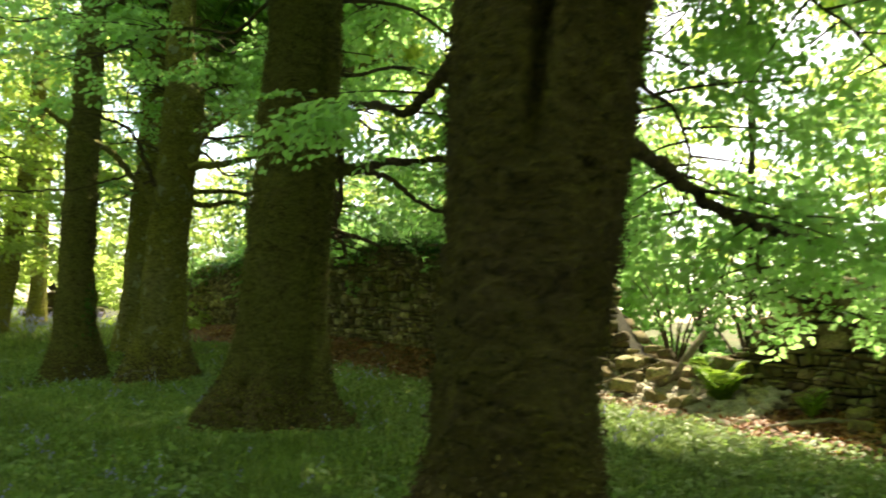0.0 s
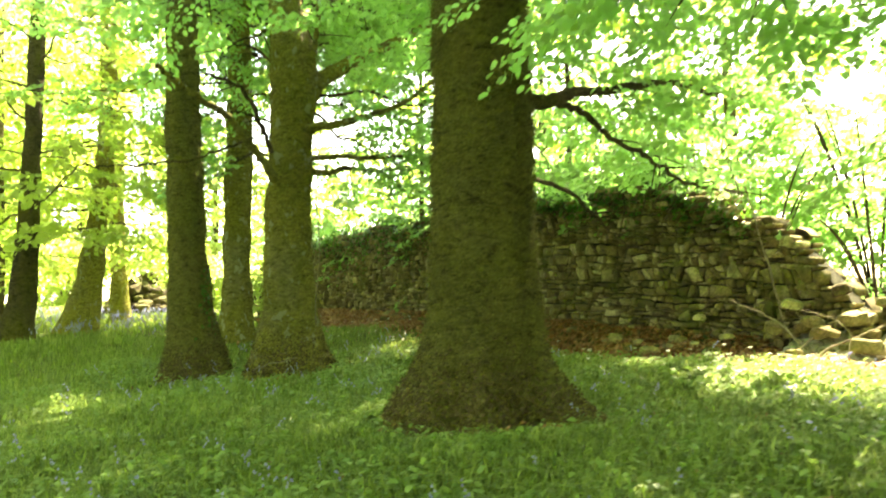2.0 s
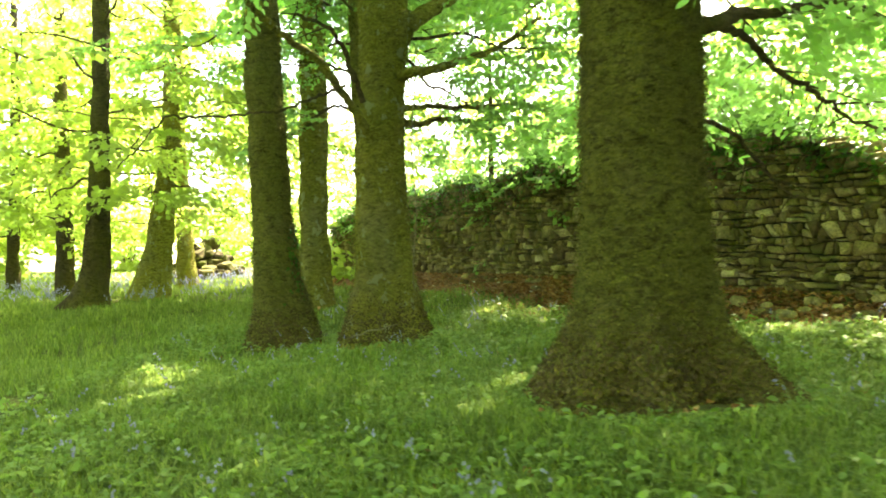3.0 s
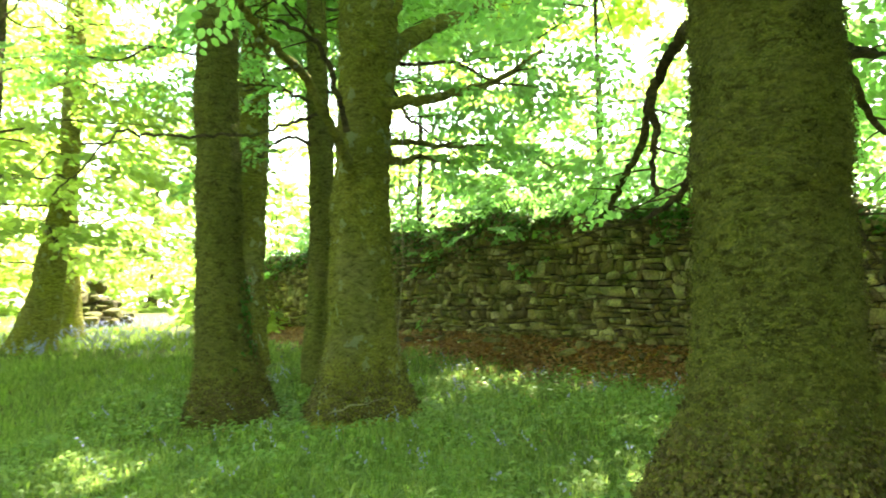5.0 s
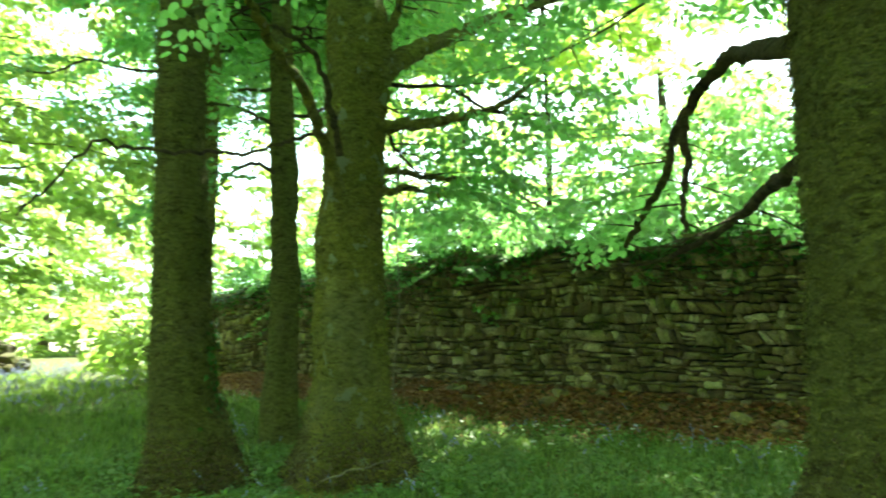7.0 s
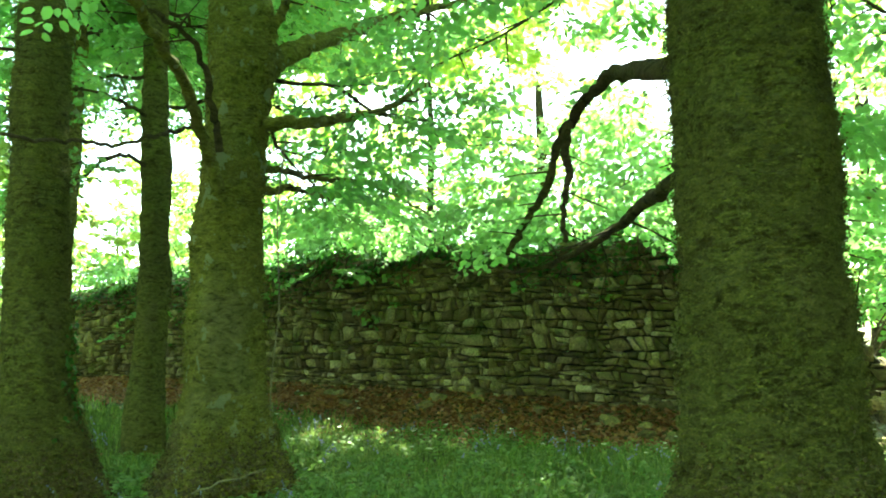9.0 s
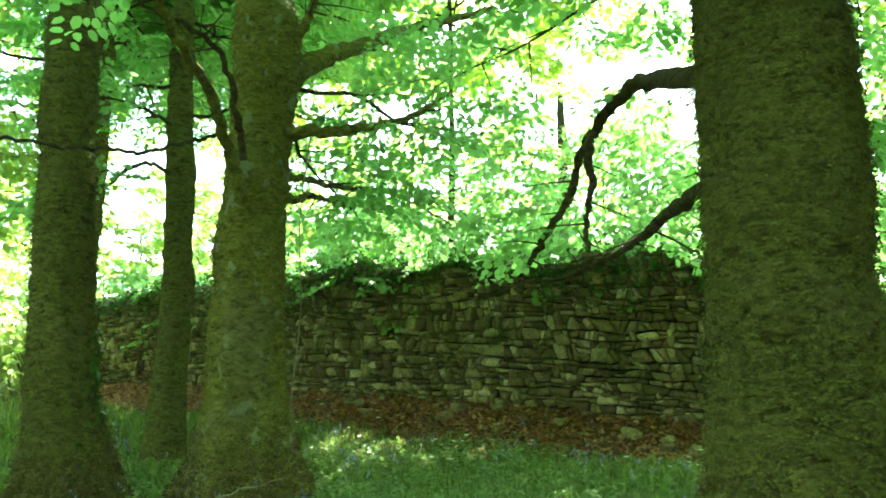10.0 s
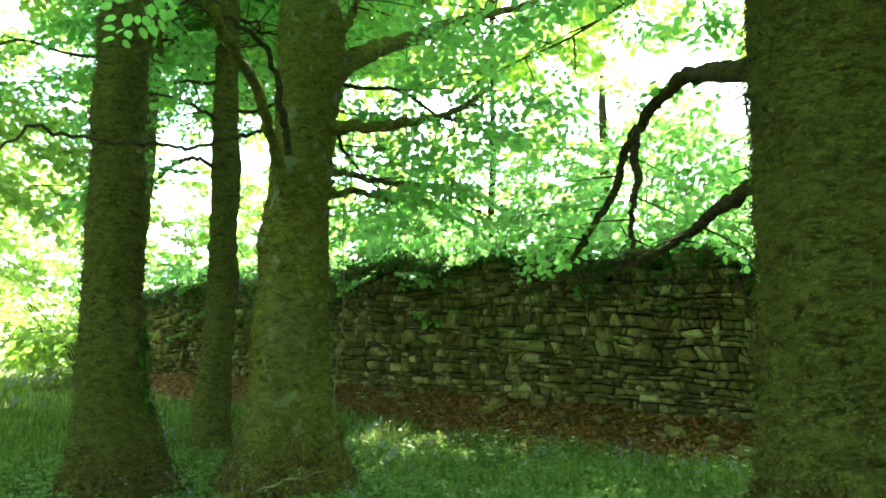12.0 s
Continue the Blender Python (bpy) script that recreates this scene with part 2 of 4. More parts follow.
def trunk_mesh(profile, roots, material, seg=56, step=0.09, rough=1.0, folds=(), flute=0.05, scars=()):
    """profile: rows of (z, x, y, radius), from the ground up; roots: (bearing, reach, width) in degrees and metres."""
    zs0 = [p[0] for p in profile]
    z, rings = zs0[0], []
    while z < zs0[-1]:
        rings.append(z)
        z += step if z < 6.5 else step * 4
    rings.append(zs0[-1])
    verts, seed = [], random.random() * 50
    for z in rings:
        cx, cy, r = (float(np.interp(z, zs0, [p[k] for p in profile])) for k in (1, 2, 3))
        low = max(0.0, 1 - (z - zs0[0]) / 1.4)
        for i in range(seg):
            a = 2 * math.pi * i / seg
            rr = r * (1 + flute * math.sin(3 * a + seed + 0.25 * z) + 0.5 * flute * math.sin(7 * a + 2 * seed))
            for bearing, reach, width in roots:
                d = (math.degrees(a) - bearing + 180) % 360 - 180
                rr += reach * math.exp(-(d / width) ** 2) * low ** 2.2
            for bearing, amount, width in folds:
                d = (math.degrees(a) - bearing + 180) % 360 - 180
                rr += amount * math.exp(-(d / width) ** 2)
            for bearing, width, z0, z1, depth in scars:
                d = (math.degrees(a) - bearing + 180) % 360 - 180
                rr -= depth * math.exp(-(d / width) ** 4) * math.exp(-((z - (z0 + z1) / 2) / ((z1 - z0) / 2)) ** 4)
            q = (cx + r * math.cos(a), cy + r * math.sin(a), z)
            rr += rough * (0.04 * bumpy((q[0], q[1], q[2] * 0.8 + seed), 2.3) + 0.026 * bumpy((q[0], q[1], q[2] * 1.9), 6.5) + 0.022 * bumpy((q[0], q[1], q[2] * 1.9), 17.0) + 0.007 * bumpy((q[0], q[1], q[2]), 40.0))
            verts.append((cx + rr * math.cos(a), cy + rr * math.sin(a), z))
    faces = []
    for j in range(len(rings) - 1):
        for i in range(seg):
            k = (i + 1) % seg
            faces.append((j * seg + i, j * seg + k, (j + 1) * seg + k, (j + 1) * seg + i))
    faces.append(tuple(range((len(rings) - 1) * seg, len(rings) * seg)))
    return mesh_from("trunk", verts, faces, material, True)


def smooth_line(pts, n=6):
    """Points on a smooth curve through pts."""
    p = np.array(pts, float)
    p = np.vstack([2 * p[0] - p[1], p, 2 * p[-1] - p[-2]])
    out = []
    for i in range(1, len(p) - 2):
        for t in np.linspace(0, 1, n, endpoint=False):
            a, b, c, d = p[i - 1], p[i], p[i + 1], p[i + 2]
            out.append(0.5 * (2 * b + (c - a) * t + (2 * a - 5 * b + 4 * c - d) * t * t + (3 * b - a - 3 * c + d) * t ** 3))
    out.append(p[-2])
    return np.array(out)


def tube(line, r0, r1, seg=8, wob=0.0):
    """Vertices and triangles of a tapering tube along a line."""
    line = np.asarray(line, float)
    n = len(line)
    tan = np.gradient(line, axis=0)
    tan /= np.linalg.norm(tan, axis=1)[:, None] + 1e-9
    ref = np.where(np.abs(tan[:, 2:3]) > 0.9, np.array([[1.0, 0, 0]]), np.array([[0, 0, 1.0]]))
    u = np.cross(tan, ref)
    u /= np.linalg.norm(u, axis=1)[:, None] + 1e-9
    v = np.cross(tan, u)
    rad = r0 + (r1 - r0) * np.linspace(0, 1, n) ** 0.8
    if wob:
        rad = rad * (1 + wob * rng.normal(size=n).clip(-1.5, 1.5))
    ang = np.linspace(0, 2 * math.pi, seg, endpoint=False)
    ring = u[:, None, :] * np.cos(ang)[None, :, None] + v[:, None, :] * np.sin(ang)[None, :, None]
    verts = (line[:, None, :] + ring * rad[:, None, None]).reshape(-1, 3)
    i = np.arange((n - 1) * seg)
    j = (i // seg) * seg + (i + 1) % seg
    tris = np.concatenate([np.stack([i, j, j + seg], -1), np.stack([i, j + seg, i + seg], -1)])
    return verts, tris


class Heap:
    """Collects pieces of mesh for one object."""

    def __init__(self):
        self.v, self.f, self.n = [], [], 0

    def add(self, verts, tris):
        self.v.append(np.asarray(verts))
        self.f.append(np.asarray(tris) + self.n)
        self.n += len(verts)

    def mesh(self, name, material, at=(0, 0, 0), smooth=False):
        return mesh_np(name, np.concatenate(self.v) - np.array(at), np.concatenate(self.f), material, smooth)


def leaf_shape(fine=True):
    """One leaf along +x, a unit long, folded a little along its rib."""
    if fine:
        v = np.array([(0, 0, 0), (0.24, 0.32, 0.05), (0.24, -0.32, 0.05), (0.7, 0.31, 0.02), (0.7, -0.31, 0.02), (1, 0, -0.1)])
        f = np.array([(0, 2, 1), (1, 2, 4), (1, 4, 3), (3, 4, 5)])
    else:
        v = np.array([(0, 0, 0), (0.5, 0.4, 0.04), (0.5, -0.4, 0.04), (1, 0, -0.08)])
        f = np.array([(0, 2, 1), (1, 2, 3)])
    return v, f


def frames_of(dirs, up_jit):
    """Rotation matrices whose x axis runs along dirs, with the z axis roughly up."""
    x = dirs / (np.linalg.norm(dirs, axis=1)[:, None] + 1e-9)
    z = np.array([0, 0, 1.0]) + up_jit
    y = np.cross(z, x)
    y /= np.linalg.norm(y, axis=1)[:, None] + 1e-9
    z = np.cross(x, y)
    return np.stack([x, y, z], -1)


def spray(leaf_len, fine, spread=0.42, tilt=0.5):
    """A flat fan of leaves on one twig with side shoots; the twig runs along +x."""
    pos, dirs = [], []
    length = 0.75
    for t in np.linspace(0.12, 1.0, 7):
        side = 1 if rng.random() < 0.5 else -1
        for s in (side, -side):
            reach = spread * (1.1 - 0.75 * t) * rng.uniform(0.6, 1.1)
            ang = s * radians(rng.uniform(35, 60))
            k = max(1, int(round(reach / (leaf_len * 1.05))))
            for j in range(k):
                q = (j + 0.3) / k * reach
                p = np.array([t * length + q * math.cos(ang), q * math.sin(ang), -0.12 * t * t - 0.25 * q * q])
                da = ang + rng.uniform(-0.7, 0.7)
                pos.append(p + rng.normal(0, 0.012, 3))
                dirs.append((math.cos(da), math.sin(da), rng.normal(-0.3, 0.35)))
    pos, dirs = np.array(pos), np.array(dirs)
    m = frames_of(dirs, rng.normal(0, tilt, (len(pos), 3)))
    size = leaf_len * rng.uniform(0.75, 1.2, len(pos))
    v, f = leaf_shape(fine)
    verts = np.einsum("nij,kj->nki", m, v) * size[:, None, None] + pos[:, None, :]
    tris = f[None] + (np.arange(len(pos)) * len(v))[:, None, None]
    return verts.reshape(-1, 3), tris.reshape(-1, 3)


SPRAYS = [spray(0.104, True) for _ in range(7)]
SPRAYS_SMALL = [spray(0.08, True) for _ in range(6)]
SPRAYS_MID = [spray(0.128, False) for _ in range(5)]
SPRAYS_FAR = [spray(0.19, False, 0.6) for _ in range(5)]
LINE = np.array([(p[1][0], p[1][1]) for p in PATH])


# gaps in the canopy where the sun reaches the floor: x, y, z, radius
GAPS = [(4.85, 10.2, 0.8, 1.6), (4.3, 11.3, 0.9, 1.5), (5.35, 9.1, 0.7, 0.9), (3.6, 10.0, 0.6, 0.4), (3.4, 12.5, 0.8, 0.45), (-6.4, 11.8, 0.35, 0.1), (-6.05, 10.0, 0.27, 0.05), (-8.6, 34, 1.7, 3.2), (-9.6, 39.5, 2.0, 4.0)]


def in_gap(p, margin):
    for x, y, z, r in GAPS:
        v = Vector((p[0] - x, p[1] - y, p[2] - z))
        if (v - SUN_DIR * v.dot(SUN_DIR)).length < r + margin:
            return True
    return False


def clear_of_walk(p, reach):
    return np.min(np.hypot(LINE[:, 0] - p[0], LINE[:, 1] - p[1])) > reach


def stamp(heap, kinds, at, heading, droop, size):
    v, f = kinds[int(rng.integers(len(kinds)))]
    c, s = math.cos(heading), math.sin(heading)
    cd, sd = math.cos(droop), math.sin(droop)
    x = v[:, 0] * cd + v[:, 2] * sd
    z = -v[:, 0] * sd + v[:, 2] * cd
    out = np.stack([x * c - v[:, 1] * s, x * s + v[:, 1] * c, z], -1) * size + np.array(at)
    heap.add(out, f)


def leafy_branch(leaves, twigs, line, kinds, every, sub, size=1.0, start=0.25, floor=2.7, thin=False, droop=0.15):
    """Side twigs and sprays along a branch."""
    line = np.asarray(line, float)
    seglen = np.linalg.norm(np.diff(line, axis=0), axis=1)
    acc = np.concatenate([[0], np.cumsum(seglen)])
    total, d, side = acc[-1], acc[-1] * start, 1
    while d < total:
        p = np.array([np.interp(d, acc, line[:, k]) for k in range(3)])
        q = np.array([np.interp(min(total, d + 0.1), acc, line[:, k]) for k in range(3)])
        head = math.atan2(q[1] - p[1], q[0] - p[0]) if d < total - 0.1 else math.atan2(*(line[-1] - line[-2])[1::-1])
        side = -side
        h = head + side * radians(rng.uniform(30, 75))
        ln = sub * rng.uniform(0.5, 1.15) * (1.15 - 0.6 * d / total)
        rise = rng.uniform(-0.25, 0.22)
        k = max(2, int(ln / (0.36 * size)) + 1)
        pts = [p + np.array([math.cos(h), math.sin(h), rise - 0.14 * t * ln]) * (t * ln) for t in np.linspace(0, 1, k + 1)]
        if not thin:
            twigs.add(*tube(np.array(pts), 0.013, 0.004, 4))
        for j in range(1, k + 1):
            at = pts[j] + rng.normal(0, 0.05, 3)
            if at[2] < floor or not clear_of_walk(at, 2.2 if at[2] < 4.2 else 0.0) or in_gap(at, 0.1 + 0.6 * size):
                continue
            stamp(leaves, kinds, at, h + rng.uniform(-0.7, 0.7), droop + rng.uniform(-0.2, 0.35), size * rng.uniform(0.75, 1.2))
        d += every * rng.uniform(0.6, 1.4)


def bough_line(x, y, z, bearing, length, rise, sag=0.055):
    pts, h = [], bearing
    px, py = x, y
    for t in np.linspace(0, 1, 9):
        pts.append((px, py, z + rise * length * t - sag * (length * t) ** 1.6 + (rng.normal(0, 0.1) if t else 0)))
        px, py = px + math.cos(h) * length / 8, py + math.sin(h) * length / 8
        h += rng.normal(0, 0.24)
    return smooth_line(pts, 3)


def moss_coat(me, count, material, zmax=5.2, foot=False):
    """Small tufts on a trunk, pointing out and down; thicker towards the foot, or round the foot alone."""
    n = len(me.vertices)
    co, no = np.empty(n * 3), np.empty(n * 3)
    me.vertices.foreach_get("co", co)
    me.vertex_normals.foreach_get("vector", no)
    co, no = co.reshape(-1, 3), no.reshape(-1, 3)
    w = np.where((co[:, 2] < zmax) & (co[:, 2] > 0), 1.0, 0.0)
    w *= 0.4 + 0.6 * (0.5 + 0.5 * np.sin(5 * co[:, 0] + 3 * co[:, 2]) * np.sin(4 * co[:, 1] - 2.3 * co[:, 2]))
    w *= 1 + 1.6 * np.exp(-co[:, 2] / 0.5)
    if foot:
        w = np.where(co[:, 2] > 0, np.exp(-(co[:, 2] / 0.42) ** 2), 0.0)
    pick = rng.choice(n, count, p=w / w.sum())
    p = co[pick] + rng.normal(0, 0.02, (count, 3))
    d = no[pick] * rng.uniform(0.25, 1.0, (count, 1)) + np.array([0, 0, -0.75]) + rng.normal(0, 0.45, (count, 3))
    x = d / np.linalg.norm(d, axis=1)[:, None]
    y = np.cross(no[pick], x) + rng.normal(0, 0.1, (count, 3))
    y /= np.linalg.norm(y, axis=1)[:, None] + 1e-9
    m = np.stack([x, y, np.cross(x, y)], -1)
    v, f = leaf_shape(False)
    size = rng.uniform(0.01, 0.026, count) * (1.25 if foot else 1) * (1 + 0.8 * np.exp(-co[pick][:, 2] / 0.4))
    verts = np.einsum("nij,kj->nki", m, v * np.array([1, 1.3, 1.5])) * size[:, None, None] + (p + no[pick] * 0.004)[:, None, :]
    return mesh_np("moss", verts.reshape(-1, 3), (f[None] + (np.arange(count) * 4)[:, None, None]).reshape(-1, 3), material)


def tree(label, profile, roots, material, limbs=(), boughs=20, low=3.6, high=11.0, reach=(3.0, 5.5), kinds=None, leafmat=None, size=1.0, every=0.48, sub=1.3,
         seg=56, step=0.09, floor=2.7, rough=1.0, top=14.0, avoid=None, flute=0.05, thin=False, group="woodland trees", folds=(), moss=0, limb_bark=None, extra=(), upper=0, spread=(), scars=(), limb_floor=1.3):
    """A beech: trunk, measured limbs, branches and a crown of leaf sprays."""
    kinds, leafmat = kinds or SPRAYS, leafmat or LEAF
    x0, y0 = profile[0][1], profile[0][2]
    zg = gz(x0, y0)
    full = [(zg - 0.15, x0, y0, profile[0][3] * 1.05)] + [p for p in profile if p[0] > zg - 0.1]
    zt, xt, yt, rt = full[-1]
    full += [((zt + top) / 2, xt, yt, rt * 0.72), (top, xt, yt, rt * 0.25)]
    e = thing("beech_tree", (x0, y0, zg), label, "tree", group)
    at = (x0, y0, zg)
    me = trunk_mesh(full, roots, material, seg, step, rough, folds, flute, scars)
    me.transform(Matrix.Translation((-x0, -y0, -zg)))
    bole = part("trunk", me, e)
    if moss:
        tufts = part("moss", moss_coat(me, moss, material), bole, "short clumpy green moss")
        tufts["kind"] = "stuff"
        low_tufts = part("foot_moss", moss_coat(me, moss // 6, FOOT_MOSS, foot=True), bole, "brown dead moss round the trunk foot")
        low_tufts["kind"] = "stuff"
    leaves, twigs = Heap(), Heap()
    for pts, r0, r1, leafy in limbs:
        line = smooth_line(pts, 7)
        line[2:] += rng.normal(0, 0.012, line[2:].shape)
        v, f = tube(line, r0, r1, 10, 0.07)
        part("limb", mesh_np("limb", v - np.array(at), f, limb_bark if limb_bark and r0 > 0.05 else BARK_LIMB, True), e)
        if leafy:
            leafy_branch(leaves, twigs, line, kinds, every * 0.5, sub * 0.7, size, leafy, limb_floor, thin)
    # Placed boughs; the ones from 7 m up are added for shade.
    for z, bearing, ln, rise in extra:
        cx, cy = (float(np.interp(z, [p[0] for p in full], [p[k] for p in full])) for k in (1, 2))
        line = bough_line(cx, cy, z, radians(bearing), ln, rise)
        twigs.add(*tube(line, 0.032, 0.008, 5))
        leafy_branch(leaves, twigs, line, kinds, every * 0.75, sub * 1.15, size, 0.25, floor - 0.4, thin)
    golden = rng.uniform(0, 6.3)
    for i in range(boughs):
        t = (i + 0.5) / boughs
        z = low + (high - low) * t
        cx, cy = (float(np.interp(z, [p[0] for p in full], [p[k] for p in full])) for k in (1, 2))
        bearing = golden + i * 2.39996
        if avoid and z < avoid[2] and abs((math.degrees(bearing) - avoid[0] + 180) % 360 - 180) < avoid[1]:
            continue
        ln = rng.uniform(*reach) * (1 - 0.35 * t)
        line = bough_line(cx, cy, z, bearing, ln, rng.uniform(-0.02, 0.2) + 0.5 * t)
        twigs.add(*tube(line, 0.026 + 0.01 * (1 - t), 0.006, 5))
        leafy_branch(leaves, twigs, line, kinds, every, sub, size, 0.22, floor, thin)
    # Long boughs above the view, added to keep sun off the floor.
    for i in range(spread[0] if spread else 0):
        z = rng.uniform(9.5, 13.0)
        cx, cy = (float(np.interp(z, [p[0] for p in full], [p[k] for p in full])) for k in (1, 2))
        line = bough_line(cx, cy, z, radians(rng.uniform(spread[1], spread[2])), rng.uniform(4.5, spread[3]), rng.uniform(0.0, 0.12), 0.01)
        twigs.add(*tube(line, 0.07, 0.012, 5))
        leafy_branch(leaves, twigs, line, SPRAYS_FAR, 0.5, 1.9, 1.3, 0.15, 8.0, True)
    # More high boughs, added to thicken the shade from overhead.
    for i in range(upper):
        t = (i + 0.5) / upper
        z = 7.0 + 5.5 * t
        cx, cy = (float(np.interp(z, [p[0] for p in full], [p[k] for p in full])) for k in (1, 2))
        line = bough_line(cx, cy, z, golden + 1 + i * 2.39996, rng.uniform(4.0, 6.5) * (1.1 - 0.45 * t), rng.uniform(0.05, 0.3))
        twigs.add(*tube(line, 0.06, 0.012, 5))
        leafy_branch(leaves, twigs, line, SPRAYS_MID, 0.5, 1.6, 1.2, 0.15, 6.0, True)
    if twigs.n:
        part("branchwork", twigs.mesh("branchwork", BARK_LIMB, at, True), e)["kind"] = "stuff"
    if leaves.n:
        part("crown", leaves.mesh("crown", leafmat, at), e, "fresh green beech leaves in flat sprays")["kind"] = "stuff"
    return e


MOSSY = "tall beech tree with a thick mossy olive trunk in grass"
tree("broad beech with deep moss on bark and spreading roots", [(0.33, -0.82, 9.2, 0.66), (0.6, -0.82, 9.2, 0.6), (0.9, -0.81, 9.2, 0.545), (1.47, -0.78, 9.2, 0.495), (2.35, -0.76, 9.2, 0.475), (3.25, -0.73, 9.2, 0.465), (4.18, -0.71, 9.2, 0.45), (5.2, -0.7, 9.2, 0.43)],
     [(-36, 0.72, 11), (-62, -0.14, 7), (-140, 0.55, 14), (-98, 0.34, 13), (-118, -0.05, 6), (-10, 0.3, 18), (90, 0.3, 25), (170, 0.42, 26)], BARK_MOSS, limbs=[
    ([(-0.9, 9.3, 3.7), (-0.94, 9.8, 3.88), (-0.46, 10.7, 4.28), (-0.29, 11.2, 4.42), (-0.27, 11.7, 4.28), (-0.24, 12.1, 4.04), (-0.26, 12.4, 3.56), (-0.4, 12.7, 3.17), (-0.43, 12.9, 2.94)], 0.1, 0.03, 0.7),
    ([(-0.31, 11.7, 4.24), (-0.37, 11.8, 3.97), (-0.3, 11.9, 3.57), (-0.3, 12.0, 3.27), (-0.23, 12.1, 2.97)], 0.06, 0.025, 0.6),
    ([(-0.9, 9.3, 3.0), (-0.96, 9.8, 3.02), (-0.58, 10.6, 2.99), (-0.3, 11.3, 2.95), (-0.12, 12.1, 2.85), (-0.18, 12.9, 2.78), (-0.3, 13.3, 2.8)], 0.075, 0.015, 0.4),
    ([(-0.5, 9.3, 3.48), (0.08, 9.6, 3.64), (0.4, 9.9, 3.82), (0.78, 10.1, 3.88), (1.69, 10.6, 4.13), (2.48, 11.0, 4.07)], 0.085, 0.03, 0.3),
    ([(0.08, 9.6, 3.61), (0.45, 9.9, 3.58), (0.84, 10.2, 3.37), (1.39, 10.5, 3.17), (1.96, 10.8, 2.92), (2.89, 11.3, 2.86)], 0.045, 0.015, 0.3),
    ([(-0.4, 9.4, 2.85), (0.22, 9.9, 2.72), (0.66, 10.2, 2.42), (1.05, 10.5, 2.16), (1.55, 10.8, 2.07)], 0.03, 0.01, 0.5)],
     extra=[(8.4, 62, 6, 0.1), (8.8, 80, 6, 0.1), (9.2, 45, 7, 0.1), (8.6, 98, 6, 0.1), (4.6, 60, 5, 0.05), (5, 30, 5, 0.02), (5.5, 85, 5, 0.08), (5.6, 10, 5.5, 0.02), (6.5, -20, 5, 0.05)],
     boughs=24, low=5.6, high=12, floor=3.7, seg=150, step=0.032, avoid=(-110, 60, 5.0), folds=[(-47, -0.08, 7), (-10, 0.03, 14), (-68, -0.06, 18), (125, 0.08, 32)], moss=110000, top=15, upper=6, limb_floor=3.05, spread=(20, -15, 75, 9.5))
tree("beech leaning slightly with mossy wrinkled bark, toned dark as backlit", [(0.1, 0.86, 3.88, 0.55), (0.5, 0.87, 3.88, 0.47), (0.8, 0.88, 3.88, 0.42), (1.54, 0.91, 3.87, 0.41), (1.98, 0.95, 3.86, 0.44), (2.43, 0.98, 3.86, 0.46), (3.04, 1.01, 3.85, 0.5), (3.36, 1.04, 3.84, 0.53), (4.2, 1.06, 3.84, 0.42)],
     [(-60, 0.25, 20), (-150, 0.25, 20), (60, 0.3, 22), (150, 0.25, 20)], BARK_BACKLIT, limbs=[
    ([(1.3, 3.9, 2.75), (1.53, 4.0, 2.65), (1.78, 4.3, 2.66), (2.06, 4.6, 2.61), (2.35, 4.8, 2.52), (2.7, 5.0, 2.43), (3.31, 5.3, 2.37), (3.89, 5.6, 2.37), (4.56, 5.9, 2.41)], 0.055, 0.03, 0.25),
    ([(0.95, 3.9, 3.3), (0.75, 4.2, 3.33), (0.71, 4.7, 3.36), (0.65, 5.3, 3.46), (0.56, 5.9, 3.46), (0.44, 6.4, 3.46), (0.18, 6.9, 3.66), (0.0, 7.3, 3.8)], 0.07, 0.025, 0.5),
    ([(3.31, 5.3, 2.37), (3.4, 5.8, 2.42), (3.6, 6.3, 2.3), (4.05, 6.75, 2.08), (4.7, 6.9, 1.88), (5.5, 6.7, 1.75)], 0.03, 0.01, 0.2),
    ([(0.0, 7.3, 3.8), (-0.15, 7.45, 3.85), (-0.3, 7.5, 3.8)], 0.015, 0.008, 0.1)],
     extra=[(5.2, 25, 5.5, 0.1), (4.8, 50, 5, 0.05), (5.6, 5, 5, 0.05), (6.2, 38, 5.5, 0.1), (3.6, 40, 4.5, -0.02), (4.4, 15, 4.5, 0.05), (5, 60, 5, 0.1)],
     boughs=16, low=5.4, high=12, seg=130, step=0.036, avoid=(-120, 75, 6.0), moss=60000, scars=[(-107, 6, 2.45, 3.35, 0.16), (-100, 9, 3.0, 3.4, 0.08)], top=15, upper=8, kinds=SPRAYS_SMALL, every=0.36, spread=(12, -10, 80, 7.5))
